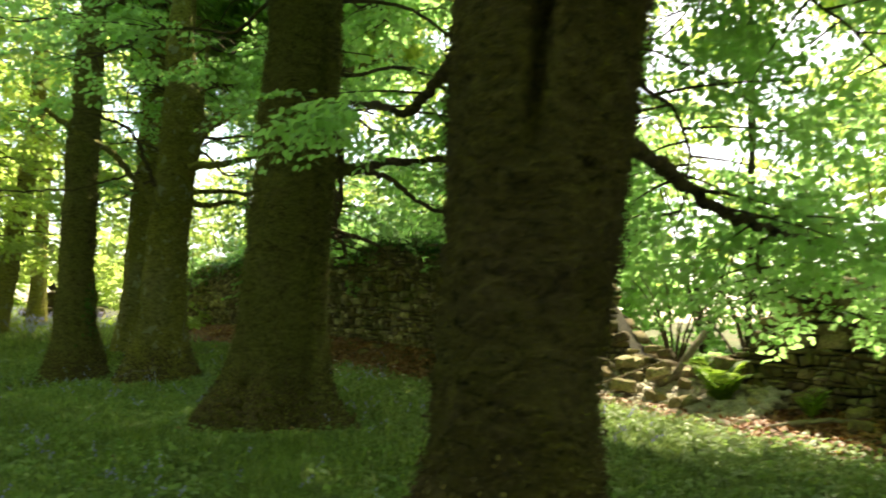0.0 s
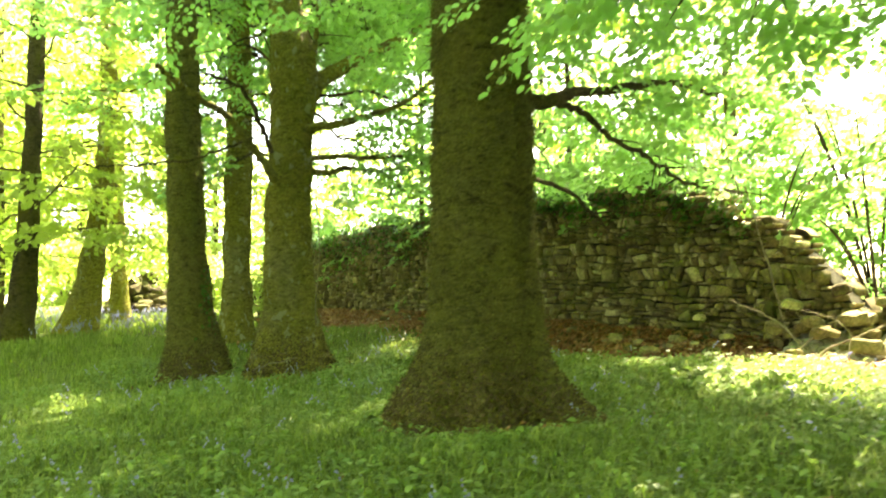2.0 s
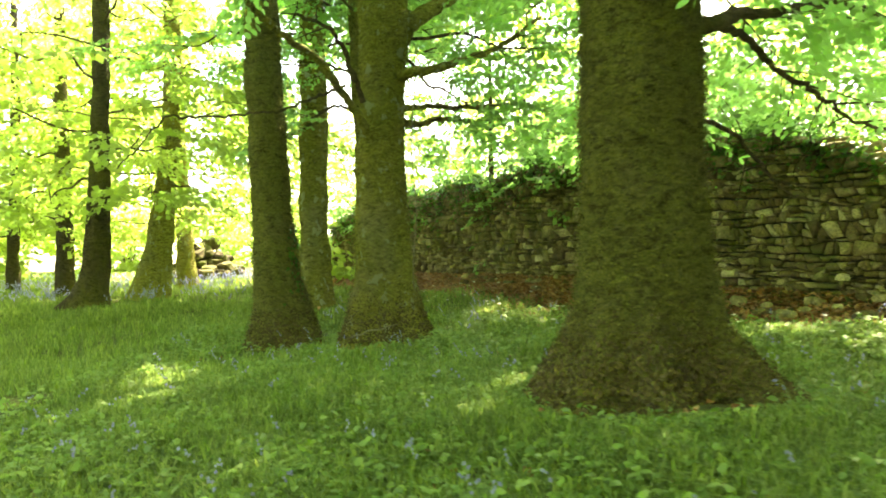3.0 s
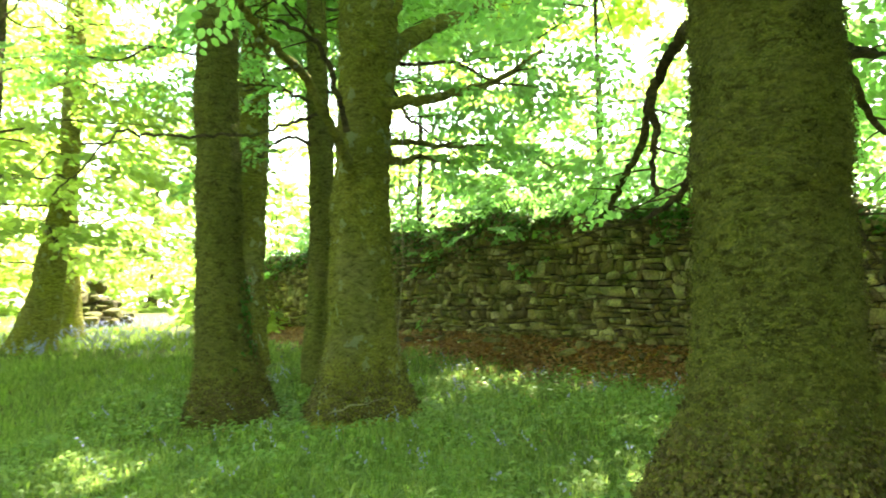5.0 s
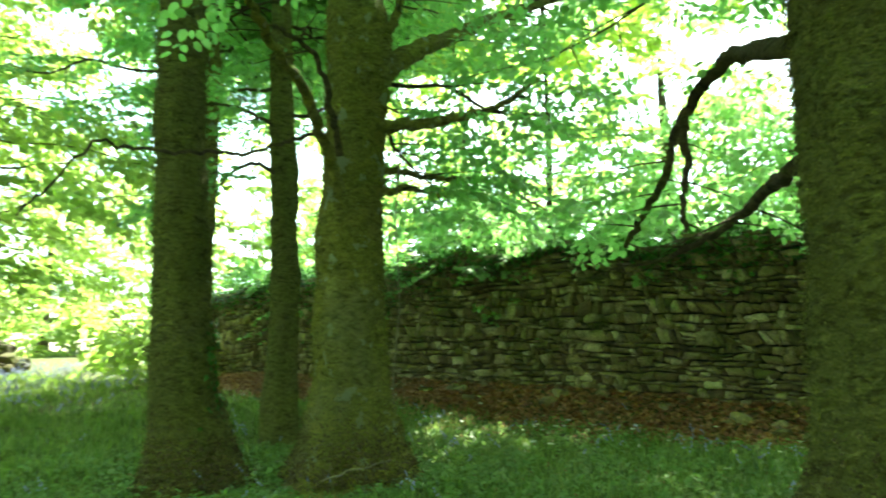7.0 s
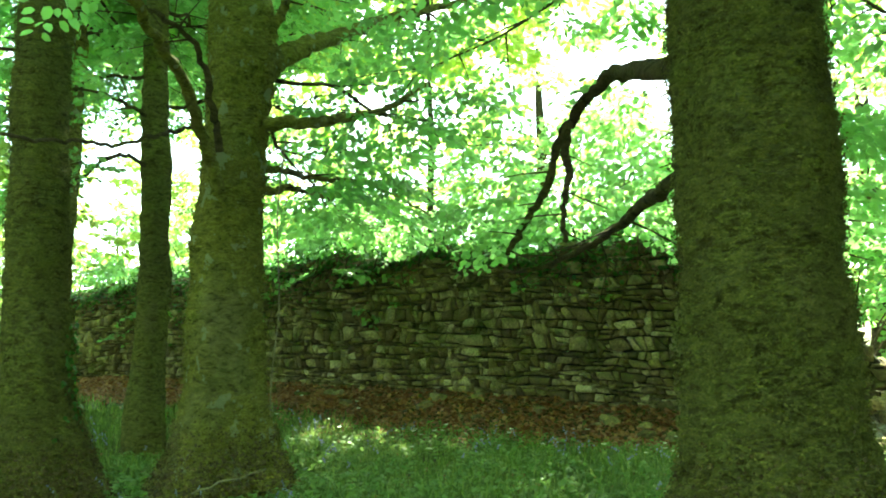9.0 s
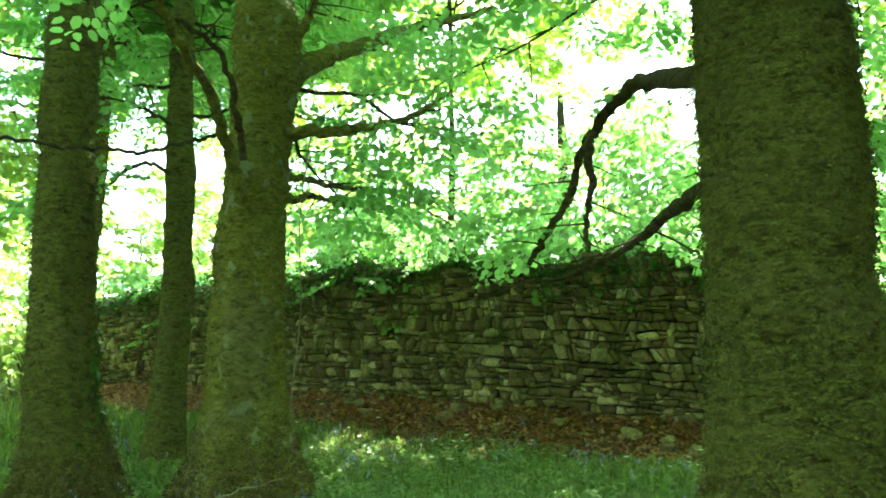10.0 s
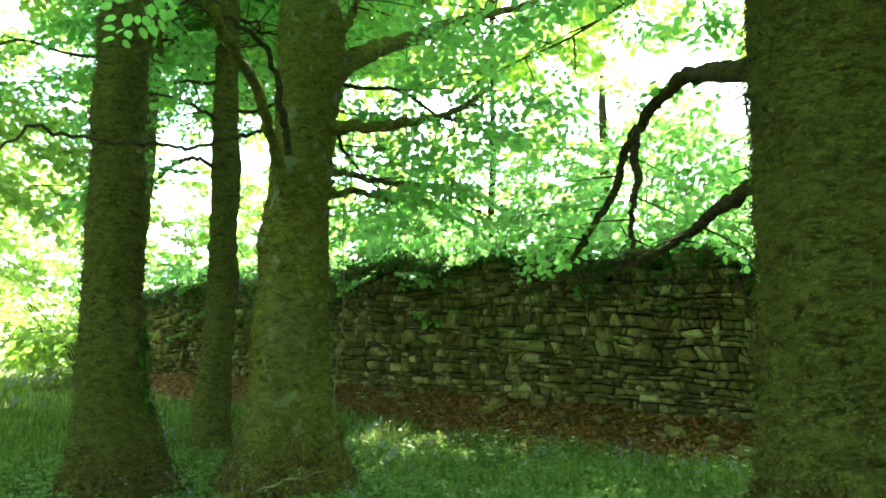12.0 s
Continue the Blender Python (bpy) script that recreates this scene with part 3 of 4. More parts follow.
tree("forked beech with pale lichen spots on grey-green bark", [(0.5, -3.37, 13.9, 0.62), (0.8, -3.35, 13.9, 0.54), (1.05, -3.35, 13.9, 0.49), (1.56, -3.33, 13.9, 0.4), (2.15, -3.33, 13.9, 0.37), (3.05, -3.34, 13.9, 0.355), (4.0, -3.27, 13.9, 0.335), (4.64, -3.22, 13.88, 0.34), (5.3, -3.18, 13.88, 0.37), (5.65, -3.2, 13.88, 0.34), (6.6, -3.32, 13.9, 0.25), (7.4, -3.38, 13.9, 0.18)],
     [(-40, 0.3, 18), (-130, 0.25, 20), (30, 0.3, 18), (150, 0.25, 20)], BARK_PALE, limbs=[
    ([(-3.15, 13.9, 4.75), (-2.95, 13.95, 5.1), (-2.76, 14.0, 5.3), (-2.36, 14.2, 5.6), (-1.82, 14.5, 5.96), (-0.95, 14.9, 6.54), (0.68, 15.5, 7.43)], 0.2, 0.05, 0.35),
    ([(-3.08, 13.8, 4.35), (-2.84, 13.6, 4.39), (-2.35, 13.6, 4.47), (-1.9, 13.7, 4.62), (-1.49, 13.8, 4.8), (-0.87, 14.0, 5.27)], 0.09, 0.03, 0.45),
    ([(-3.07, 14.0, 3.97), (-2.62, 14.6, 4.12), (-1.87, 15.2, 4.21), (-1.26, 15.6, 4.34), (-0.51, 16.0, 4.27), (0.3, 16.4, 4.09)], 0.055, 0.015, 0.3),
    ([(-3.07, 14.0, 3.76), (-2.73, 14.4, 3.82), (-2.38, 14.7, 3.93), (-1.88, 15.0, 3.92)], 0.075, 0.025, 0.5),
    ([(-3.14, 13.8, 5.2), (-2.88, 13.6, 5.56), (-2.77, 13.4, 5.91), (-2.7, 13.2, 6.6)], 0.07, 0.04, 0.4),
    ([(-3.38, 13.8, 3.25), (-3.45, 13.58, 3.5), (-3.6, 13.3, 3.8), (-3.77, 12.9, 4.05), (-3.98, 12.5, 4.31), (-4.2, 12.1, 4.41), (-4.39, 11.7, 4.51), (-4.56, 11.3, 4.63)], 0.075, 0.035, 0),
    ([(-3.5, 13.4, 3.95), (-3.6, 13.2, 4.28), (-3.79, 12.9, 4.74), (-3.97, 12.7, 4.84), (-4.26, 12.5, 4.92)], 0.045, 0.02, 0.7),
    ([(-3.72, 13.2, 4.14), (-4.03, 12.9, 3.95), (-4.42, 12.6, 3.71), (-4.78, 12.3, 3.61), (-5.18, 12.0, 3.52), (-5.45, 11.7, 3.44), (-5.59, 11.5, 3.42), (-5.83, 11.2, 2.98), (-5.96, 11.0, 2.78)], 0.022, 0.008, 0)],
     extra=[(5, 10, 5, 0.1), (4.6, 50, 4.5, 0.02)],
     boughs=15, low=6.0, high=12, seg=90, step=0.05, avoid=(-100, 60, 6.0), moss=36000, top=15, spread=(11, -5, 80, 9.0), limb_bark=BARK_PALE)
tree(MOSSY, [(0.58, -4.95, 14.62, 0.48), (0.9, -4.98, 14.6, 0.44), (1.56, -5.06, 14.6, 0.35), (2.2, -5.1, 14.6, 0.31), (3.05, -5.14, 14.6, 0.285), (4.6, -5.18, 14.6, 0.275), (5.9, -5.2, 14.6, 0.26), (7.2, -5.2, 14.6, 0.225)],
     [(-30, 0.35, 20), (-140, 0.2, 20), (80, 0.25, 25)], BARK_MOSS, boughs=9, low=6.6, high=12, seg=80, step=0.055, avoid=(-100, 50, 7.0), moss=36000, top=15, upper=3, spread=(9, 30, 100, 6.5))
tree("slim dark beech standing behind the larger trunks", [(0.75, -3.87, 16.6, 0.28), (1.49, -3.86, 16.6, 0.23), (3.0, -3.79, 16.6, 0.19), (4.6, -3.83, 16.6, 0.182), (5.9, -3.87, 16.6, 0.17)],
     [(-60, 0.12, 25), (100, 0.12, 25)], BARK_MOSS, limbs=[
    ([(-3.9, 16.6, 5.22), (-4.16, 16.2, 5.22), (-4.6, 16.0, 5.3), (-5.2, 15.7, 5.2)], 0.035, 0.012, 0.3),
    ([(-3.86, 16.6, 4.49), (-4.24, 16.2, 4.56), (-4.56, 16.0, 4.37), (-4.78, 15.8, 4.11), (-5.3, 15.6, 3.8)], 0.035, 0.012, 0.3)],
     boughs=10, low=5.2, high=10, seg=40, step=0.1, reach=(2.2, 3.8), top=12)
tree("grey beech trunk seen between nearer trees", [(1.1, -5.12, 18.5, 0.36), (1.6, -5.13, 18.5, 0.31), (2.63, -5.13, 18.5, 0.285), (4.43, -5.06, 18.5, 0.29), (6.24, -5.02, 18.5, 0.265)],
     [(-60, 0.15, 25), (200, 0.15, 25)], BARK_PALE, boughs=14, low=6.5, high=11, seg=40, step=0.1, top=15, extra=[(8, 60, 6, 0.1), (9, 45, 6.5, 0.1), (8.5, 75, 6, 0.1), (7.5, 52, 5, 0.1), (9.5, 65, 7, 0.1), (8.2, 90, 5, 0.1)], spread=(22, 30, 95, 8.0))
FARKW = dict(kinds=SPRAYS_MID, leafmat=LEAF_FAR, seg=36, step=0.14, size=1.25, every=0.5, sub=1.6, reach=(3.0, 5.5), thin=True)
tree("leaning beech at the sunny edge of the wood", [(1.13, -10.11, 22.42, 0.5), (2.32, -9.92, 22.49, 0.36), (3.84, -9.72, 22.57, 0.265), (5.37, -9.55, 22.64, 0.24), (7.68, -9.45, 22.68, 0.21), (8.9, -9.48, 22.67, 0.2)],
     [(200, 0.3, 20), (-40, 0.1, 20)], BARK_PALE, boughs=24, low=3.6, high=12, **FARKW)
tree("dark beech with one long root spread in grass", [(0.75, -10.35, 19.4, 0.5), (1.3, -10.2, 19.4, 0.34), (2.2, -10.08, 19.4, 0.28), (3.7, -10.0, 19.4, 0.22), (5.8, -9.92, 19.4, 0.175), (8.0, -9.86, 19.4, 0.17)],
     [(190, 0.5, 18), (-30, 0.12, 25)], BARK_DARK, boughs=22, low=3.6, high=12, **FARKW)
tree("slender beech far back among others", [(1.3, -10.95, 27.7, 0.38), (1.94, -10.96, 27.7, 0.32), (3.1, -11.02, 27.7, 0.25), (6.0, -11.1, 27.7, 0.2)], [], BARK_PALE, boughs=22, low=3.2, high=12, **FARKW)
tree("slender beech far back among others", [(1.2, -13.45, 24.7, 0.32), (1.84, -13.48, 24.7, 0.25), (4.2, -13.5, 24.7, 0.22), (6.7, -13.5, 24.7, 0.175)], [], BARK_DARK, boughs=22, low=3.2, high=12, **FARKW)
FAR2 = dict(kinds=SPRAYS_FAR, leafmat=LEAF_FAR, seg=20, step=0.3, size=1.5, every=0.7, sub=2.0, reach=(3.5, 6.0), thin=True, floor=2.4)
for x, y, r in ((-21, 33, 0.3), (-8, 54, 0.25), (-15, 57, 0.28), (-25, 27, 0.3), (-23, 47, 0.3), (3, 50, 0.3), (-17.5, 29, 0.2), (5, 35, 0.28), (11, 29, 0.3), (17, 20, 0.3), (18, 14, 0.3)):
    z = gz(x, y)
    tree("far woodland tree in bright young leaf", [(z, x, y, r * 1.3), (z + 1, x, y, r), (z + 6, x + 0.2, y, r * 0.8)], [], BARK_DARK, boughs=22, low=z + 1.9, high=12, **FAR2)
# Added trees: crowns too high to be seen shade the floor before the wall.
for x, y in ((3.3, 22.9), (-0.8, 28.0), (9.6, 17.2)):
    z = gz(x, y)
    tree("slim tree added beyond the wall to shade the floor", [(z, x, y, 0.12), (z + 1, x, y, 0.09), (z + 6, x + 0.2, y, 0.08)], [], BARK_FAR, boughs=26, low=10.8, high=15.5, top=17.0, **dict(FAR2, reach=(3.5, 6.5), every=0.55, floor=10.0))
# the wood behind the walker: unseen trees added to cut the light from there
for x, y, r in [(a, b, 0.3) for a, b in ((-27, 9), (-25, -3), (-20, -13), (-11, -21), (0, -23), (10, -21), (19, -13), (23, -3), (-15, -6), (-4, -17), (5, -14), (15, -7), (-14, -15), (-21, 17))]:
    z = gz(x, y)
    tree("unseen beech with low leafy branches, added to dim the light", [(z, x, y, r * 1.3), (z + 1, x, y, r), (z + 6, x + 0.2, y, r * 0.8)], [], BARK_DARK, boughs=22, low=z + 1.9, high=12, **FAR2)
for x, y, r in ((-3.5, -6, 0.4), (4.5, -4, 0.35), (-9.5, 0.5, 0.35), (-12, 9, 0.3), (9, 1.5, 0.35), (0.5, -12, 0.4), (-8, -9, 0.35), (9, -9, 0.35), (-17, 3, 0.35), (-18, 15, 0.3), (13, 7, 0.3)):
    z = gz(x, y)
    tree("unseen mossy beech in full young leaf, added to dim the light", [(z, x, y, r * 1.3), (z + 1, x, y, r), (z + 6, x + 0.2, y, r * 0.8)], [], BARK_FAR, boughs=24, low=z + 5.5, high=12, upper=4, **dict(FAR2, floor=5.2, kinds=SPRAYS_MID, size=1.7))


def shrub(label, x, y, stems, tall, spread, kinds, mat, size=1.0, every=0.35, sub=0.8, start=0.15, category="shrub"):
    """A bush: thin stems that fan out from one foot, with leaf sprays."""
    z = gz(x, y)
    e = thing("shrub", (x, y, z), label, category, "bushes")
    leaves = Heap()
    for i in range(stems):
        a = 2 * math.pi * i / stems + rng.uniform(-0.4, 0.4)
        h, s = tall * rng.uniform(0.6, 1.1), spread * rng.uniform(0.4, 1.1)
        line = smooth_line([(x, y, z - 0.05), (x + 0.25 * s * math.cos(a), y + 0.25 * s * math.sin(a), z + 0.45 * h), (x + 0.6 * s * math.cos(a), y + 0.6 * s * math.sin(a), z + 0.8 * h), (x + s * math.cos(a), y + s * math.sin(a), z + h)], 4)
        v, f = tube(line, 0.035, 0.008, 5)
        part("stem", mesh_np("stem", v - np.array((x, y, z)), f, BARK_LIMB, True), e)
        leafy_branch(leaves, Heap(), line, kinds, every, sub, size, start, z + 0.2, True)
    if leaves.n:
        part("foliage", leaves.mesh("foliage", mat, (x, y, z)), e)["kind"] = "stuff"


HAZEL = "leafy green bush growing behind the stone wall"
for s, d, tall, spread in ((-9.3, 1.5, 3.0, 1.5), (-7, 1.9, 3.2, 1.6), (-5, 1.6, 3.2, 1.6), (-3, 2.2, 3.3, 1.8), (-1.2, 1.7, 3.4, 1.8), (0.6, 2.2, 3.6, 1.9), (2.4, 1.7, 3.6, 1.9), (4.2, 2.2, 3.6, 1.9), (6, 1.7, 3.7, 1.9), (7.8, 2.2, 3.8, 1.9), (9.7, 2.3, 2.1, 1.4), (11.2, 2.3, 2.0, 1.4), (12.4, 1.1, 2.2, 1.4), (13.4, 1.2, 2.4, 1.5), (14.6, 1.2, 2.4, 1.5), (15.8, 1.3, 2.6, 1.5), (17, 2.0, 3.2, 1.6)):
    shrub(HAZEL, WALL_P[0] + WALL_D[0] * s + WALL_N[0] * d, WALL_P[1] + WALL_D[1] * s + WALL_N[1] * d, 9, tall, spread, SPRAYS_MID, LEAF, 1.0, 0.24, 0.85, 0.35)
for s, d, tall, spread in ((-10, 7, 5, 3.0), (-4, 7, 6, 3.2), (0, 6, 6, 3.2), (4, 6, 6.5, 3.2), (8, 6, 6.5, 3.2), (12, 6, 6, 3.0), (16, 6, 6, 3.0)):
    shrub("tall leafy thicket in the field beyond the wall", WALL_P[0] + WALL_D[0] * s + WALL_N[0] * d, WALL_P[1] + WALL_D[1] * s + WALL_N[1] * d, 9, tall, spread, SPRAYS_MID, LEAF, 1.35, 0.36, 1.2, 0.25)
for x, y, tall, spread in ((-3.2, 36, 8.5, 3.6), (-5.2, 33, 6.5, 2.6), (-13, 46, 4.0, 3.0), (-19, 42, 4.0, 3.0), (-9, 47, 4.0, 3.0), (-5.5, 36, 3.2, 2.2), (-24, 38, 4, 3), (-6.6, 30.5, 2.2, 1.6), (-4, 46, 4, 3), (-17, 50, 4, 3), (-6.2, 27.0, 1.3, 1.1)):
    shrub("sunlit bush at the edge of the field", x, y, 9, tall, spread, SPRAYS_FAR, LEAF_FAR, 1.3, 0.5, 1.1, 0.1)

# ---- dry stone wall ----
TOP_S = [(-11, 3.4), (-6, 3.62), (-3, 3.68), (0, 3.68), (2, 3.68), (4.4, 3.55), (7, 3.4), (7.8, 3.3), (8.5, 3.02), (9.3, 2.55), (10.1, 1.8), (10.6, 1.25), (11.2, 1.15), (11.8, 1.2), (12.3, 1.4), (12.8, 2.0), (13.3, 2.45), (19, 2.6)]
S0, S1 = -10.0, 18.0


def wall_xy(s, d):
    """A place on the wall line: s along it, d behind its face."""
    return WALL_P[0] + WALL_D[0] * s + WALL_N[0] * d, WALL_P[1] + WALL_D[1] * s + WALL_N[1] * d


def wall_top(s):
    return lerp_table(TOP_S, s) + 0.07 * math.sin(2.1 * s) + 0.05 * math.sin(5.3 * s + 1)


WALL_YAW = math.atan2(WALL_D[1], WALL_D[0])


def stone_block(seed, rounded=0.12):
    """A rough unit block with worn edges; x along the wall, -y its face."""
    r = random.Random(seed)
    bm = bmesh.new()
    bmesh.ops.create_cube(bm, size=1.0)
    bmesh.ops.bevel(bm, geom=list(bm.edges), offset=rounded * r.uniform(0.7, 1.2), segments=1, affect="EDGES")
    skew, skew2, taper = r.uniform(-0.25, 0.25), r.uniform(-0.16, 0.16), r.uniform(-0.55, 0.55)
    for v in bm.verts:
        v.co.x += skew * v.co.z + r.uniform(-0.07, 0.07)
        v.co.z = v.co.z * (1 + taper * v.co.x) + skew2 * v.co.x + r.uniform(-0.08, 0.08)
        v.co.y += r.uniform(-0.07, 0.07)
    me = bpy.data.meshes.new("stone")
    bmesh.ops.triangulate(bm, faces=list(bm.faces))
    bm.to_mesh(me)
    bm.free()
    me.materials.append(STONE)
    return me


BLOCKS = [stone_block(i) for i in range(14)]


def mesh_arrays(me):
    v = np.empty(len(me.vertices) * 3)
    me.vertices.foreach_get("co", v)
    f = np.empty(len(me.loops), dtype=np.int32)
    me.loops.foreach_get("vertex_index", f)
    return v.reshape(-1, 3), f.reshape(-1, 3)


BLOCK_ARR = [mesh_arrays(m) for m in BLOCKS]


def rubble_stone(quad, out, deep, gap, r):
    """One rough wall stone filling a slanted cell of the face; quad: four (s, z) corners. Vertices run along, into and up the wall."""
    q = np.array(quad)
    c = q.mean(0)
    ring = []
    for a, b in zip(q, np.roll(q, -1, 0)):
        t = r.uniform(0.35, 0.65)
        ring += [a * 0.92 + b * 0.08, a * (1 - t) + b * t]
    ring = np.array(ring)
    size = q.max(0) - q.min(0)
    ring = c + (ring - c) * (1 - gap / np.maximum(size, 0.03) * 1.6)
    ring += np.array([[r.uniform(-1, 1), r.uniform(-1, 1)] for _ in range(8)]) * size * 0.045
    edge = min(0.022, 0.2 * size[1])
    front = c + (ring - c) * (1 - 2 * edge / np.maximum(size, 0.03))
    tip, lean = r.uniform(-0.02, 0.02), r.uniform(-0.02, 0.02)
    verts = [(c[0], out - 0.012, c[1])]
    for p in front:
        verts.append((p[0], out + tip * (p[0] - c[0]) / size[0] + lean * (p[1] - c[1]) / size[1] + r.uniform(-0.006, 0.006), p[1]))
    verts += [(p[0], out + edge + r.uniform(0, 0.012), p[1]) for p in ring]
    back = c + (ring - c) * 0.85
    verts += [(p[0], out + deep, p[1]) for p in back]
    tris = []
    for i in range(8):
        k = (i + 1) % 8
        tris.append((0, 1 + i, 1 + k))
        for lo in (1, 9):
            tris += [(lo + i, lo + 8 + i, lo + 8 + k), (lo + i, lo + 8 + k, lo + k)]
    return np.array(verts), np.array(tris)


def wall_cells(r, tall, wide, split):
    """Rough courses that wander, cut into slanted cells, some of them split again."""
    z_off, k, cells = -0.2, 0, []

    def joint(k, z, s):
        return gz(*wall_xy(s, -0.1)) + z + 0.04 * math.sin(0.8 * s + 0.6 * k) + 0.06 * noise.noise(Vector((1.3 * s, 0.9 * k, 0))) + 0.05 * noise.noise(Vector((4.2 * s, 3.1 * k, 9)))
    while z_off < 3.1:
        h = min(0.24, max(0.05, r.lognormvariate(tall, 0.38)))
        s, slant = S0, 0.0
        while s < S1:
            w = min(0.6, max(0.08, r.lognormvariate(wide, 0.48)))
            nxt = r.uniform(-0.42, 0.42) * h
            quad = [(t, joint(k + up, z_off + h * up, t)) for t, up in ((s - slant, 0), (s + w - nxt, 0), (s + w + nxt, 1), (s + slant, 1))]
            if r.random() < 0.13:
                quad[2] = (quad[2][0], quad[2][1] + r.uniform(0.02, 0.09))
                quad[3] = (quad[3][0], quad[3][1] + r.uniform(0.02, 0.09))
                cells.append((quad, 0.03))
            elif h > 0.095 and r.random() < split:
                n = 3 if h > 0.2 and r.random() < 0.5 else 2
                lo = (quad[0], quad[1])
                for i in range(1, n + 1):
                    fa, fb = (1, 1) if i == n else (i / n + r.uniform(-0.13, 0.13), i / n + r.uniform(-0.13, 0.13))
                    mix = lambda a, b, f: (a[0] + (b[0] - a[0]) * f, a[1] + (b[1] - a[1]) * f)
                    hi = (mix(quad[0], quad[3], fa), mix(quad[1], quad[2], fb))
                    if w > 0.36 and r.random() < 0.4:
                        f = r.uniform(0.35, 0.65)
                        ml, mh = mix(lo[0], lo[1], f), mix(hi[0], hi[1], f + r.uniform(-0.08, 0.08))
                        cells.append(([lo[0], ml, mh, hi[0]], 0))
                        cells.append(([ml, lo[1], hi[1], mh], 0))
                    else:
                        cells.append(([lo[0], lo[1], hi[1], hi[0]], 0))
                    lo = hi
            else:
                cells.append((quad, 0))
            s, slant = s + w, nxt
        z_off, k = z_off + h, k + 1
    return cells


def build_wall():
    heap_v, heap_f = [], []
    ss = np.arange(S0, S1 + 0.01, 0.25)
    n = len(ss)
    for s in ss:
        x0, y0 = wall_xy(s, 0.17)
        x1, y1 = wall_xy(s, 0.55)
        zt = wall_top(s) - 0.14
        zb = min(gz(x0, y0), gz(x1, y1)) - 0.3
        heap_v += [(x0, y0, zb), (x0, y0, zt), (x1, y1, zt), (x1, y1, zb)]
    for i in range(n - 1):
        for k in range(4):
            a, b = 4 * i + k, 4 * i + (k + 1) % 4
            heap_f.append((a, b, b + 4, a + 4))
    heap_f += [(3, 2, 1, 0), tuple(4 * (n - 1) + k for k in range(4))]
    core = new("wall_stone", mesh_from("wall_core", heap_v, heap_f, CORE))
    tagged(core, "tall old dry stone wall of mossy irregular stones", "wall", kind="structure")
    r = random.Random(5)
    rest, singles = Heap(), 0
    turn = np.array([[WALL_D[0], WALL_N[0], 0], [WALL_D[1], WALL_N[1], 0], [0, 0, 1]])
    foot = np.array([WALL_P[0], WALL_P[1], 0])
    for side, cells in ((0, wall_cells(r, -2.38, -2.08, 0.18)), (1, wall_cells(r, -1.5, -0.9, 0.2))):
        for quad, bulge in cells:
            mid, z = np.mean(quad, 0)
            if quad[2][1] * 0.75 + quad[0][1] * 0.25 > wall_top(mid):
                continue
            v, f = rubble_stone(quad, -0.04 - bulge + r.uniform(-0.03, 0.03), 0.26, r.uniform(0.004, 0.013), r)
            if side:
                v[:, 1] = 0.72 - v[:, 1]
                f = f[:, ::-1]
            v = v @ turn.T + foot
            if not side and 5.0 < mid < 8.6 and singles < 300 and z > 0.7:
                o = v.mean(0)
                ob = new("stone", mesh_np("stone", v - o, f, STONE))
                ob.parent, ob.location = core, o
                singles += 1
            else:
                rest.add(v, f)
    # capping stones
    s = S0
    while s < S1:
        w = r.uniform(0.2, 0.55)
        if abs(wall_top(s + w) - wall_top(s)) > 0.4 * w:
            s += w
            continue
        x, y = wall_xy(s + w / 2, 0.33 + r.uniform(-0.06, 0.06))
        m = Matrix.Translation((x, y, wall_top(s + w / 2) - 0.04 + r.uniform(-0.05, 0.05))) @ Matrix.Rotation(WALL_YAW + radians(r.uniform(-12, 12)), 4, "Z") @ Matrix.Rotation(radians(r.uniform(-7, 7)), 4, "Y") @ Matrix.Diagonal((w, 0.6, r.uniform(0.09, 0.2), 1))
        v, f = BLOCK_ARR[r.randrange(14)]
        a = np.array(m)
        rest.add(v @ a[:3, :3].T + a[:3, 3], f)
        s += w * r.uniform(0.95, 1.25)
    st = part("stones", rest.mesh("stones", STONE), core)
    st["kind"] = "stuff"


build_wall()


def boulder_mesh(seed, material=STONE):
    r = random.Random(seed)
    bm = bmesh.new()
    bmesh.ops.create_icosphere(bm, subdivisions=2, radius=0.5)
    off = Vector((r.random() * 40, r.random() * 40, 0))
    for v in bm.verts:
        c = Vector((max(-0.36, min(0.36, v.co.x)), max(-0.33, min(0.33, v.co.y)), max(-0.3, min(0.3, v.co.z))))
        v.co = v.co.lerp(c, 0.75) * (1 + 0.28 * noise.noise(v.co * 2.2 + off))
    me = bpy.data.meshes.new("fallen_stone")
    bm.to_mesh(me)
    bm.free()
    me.materials.append(material)
    return me


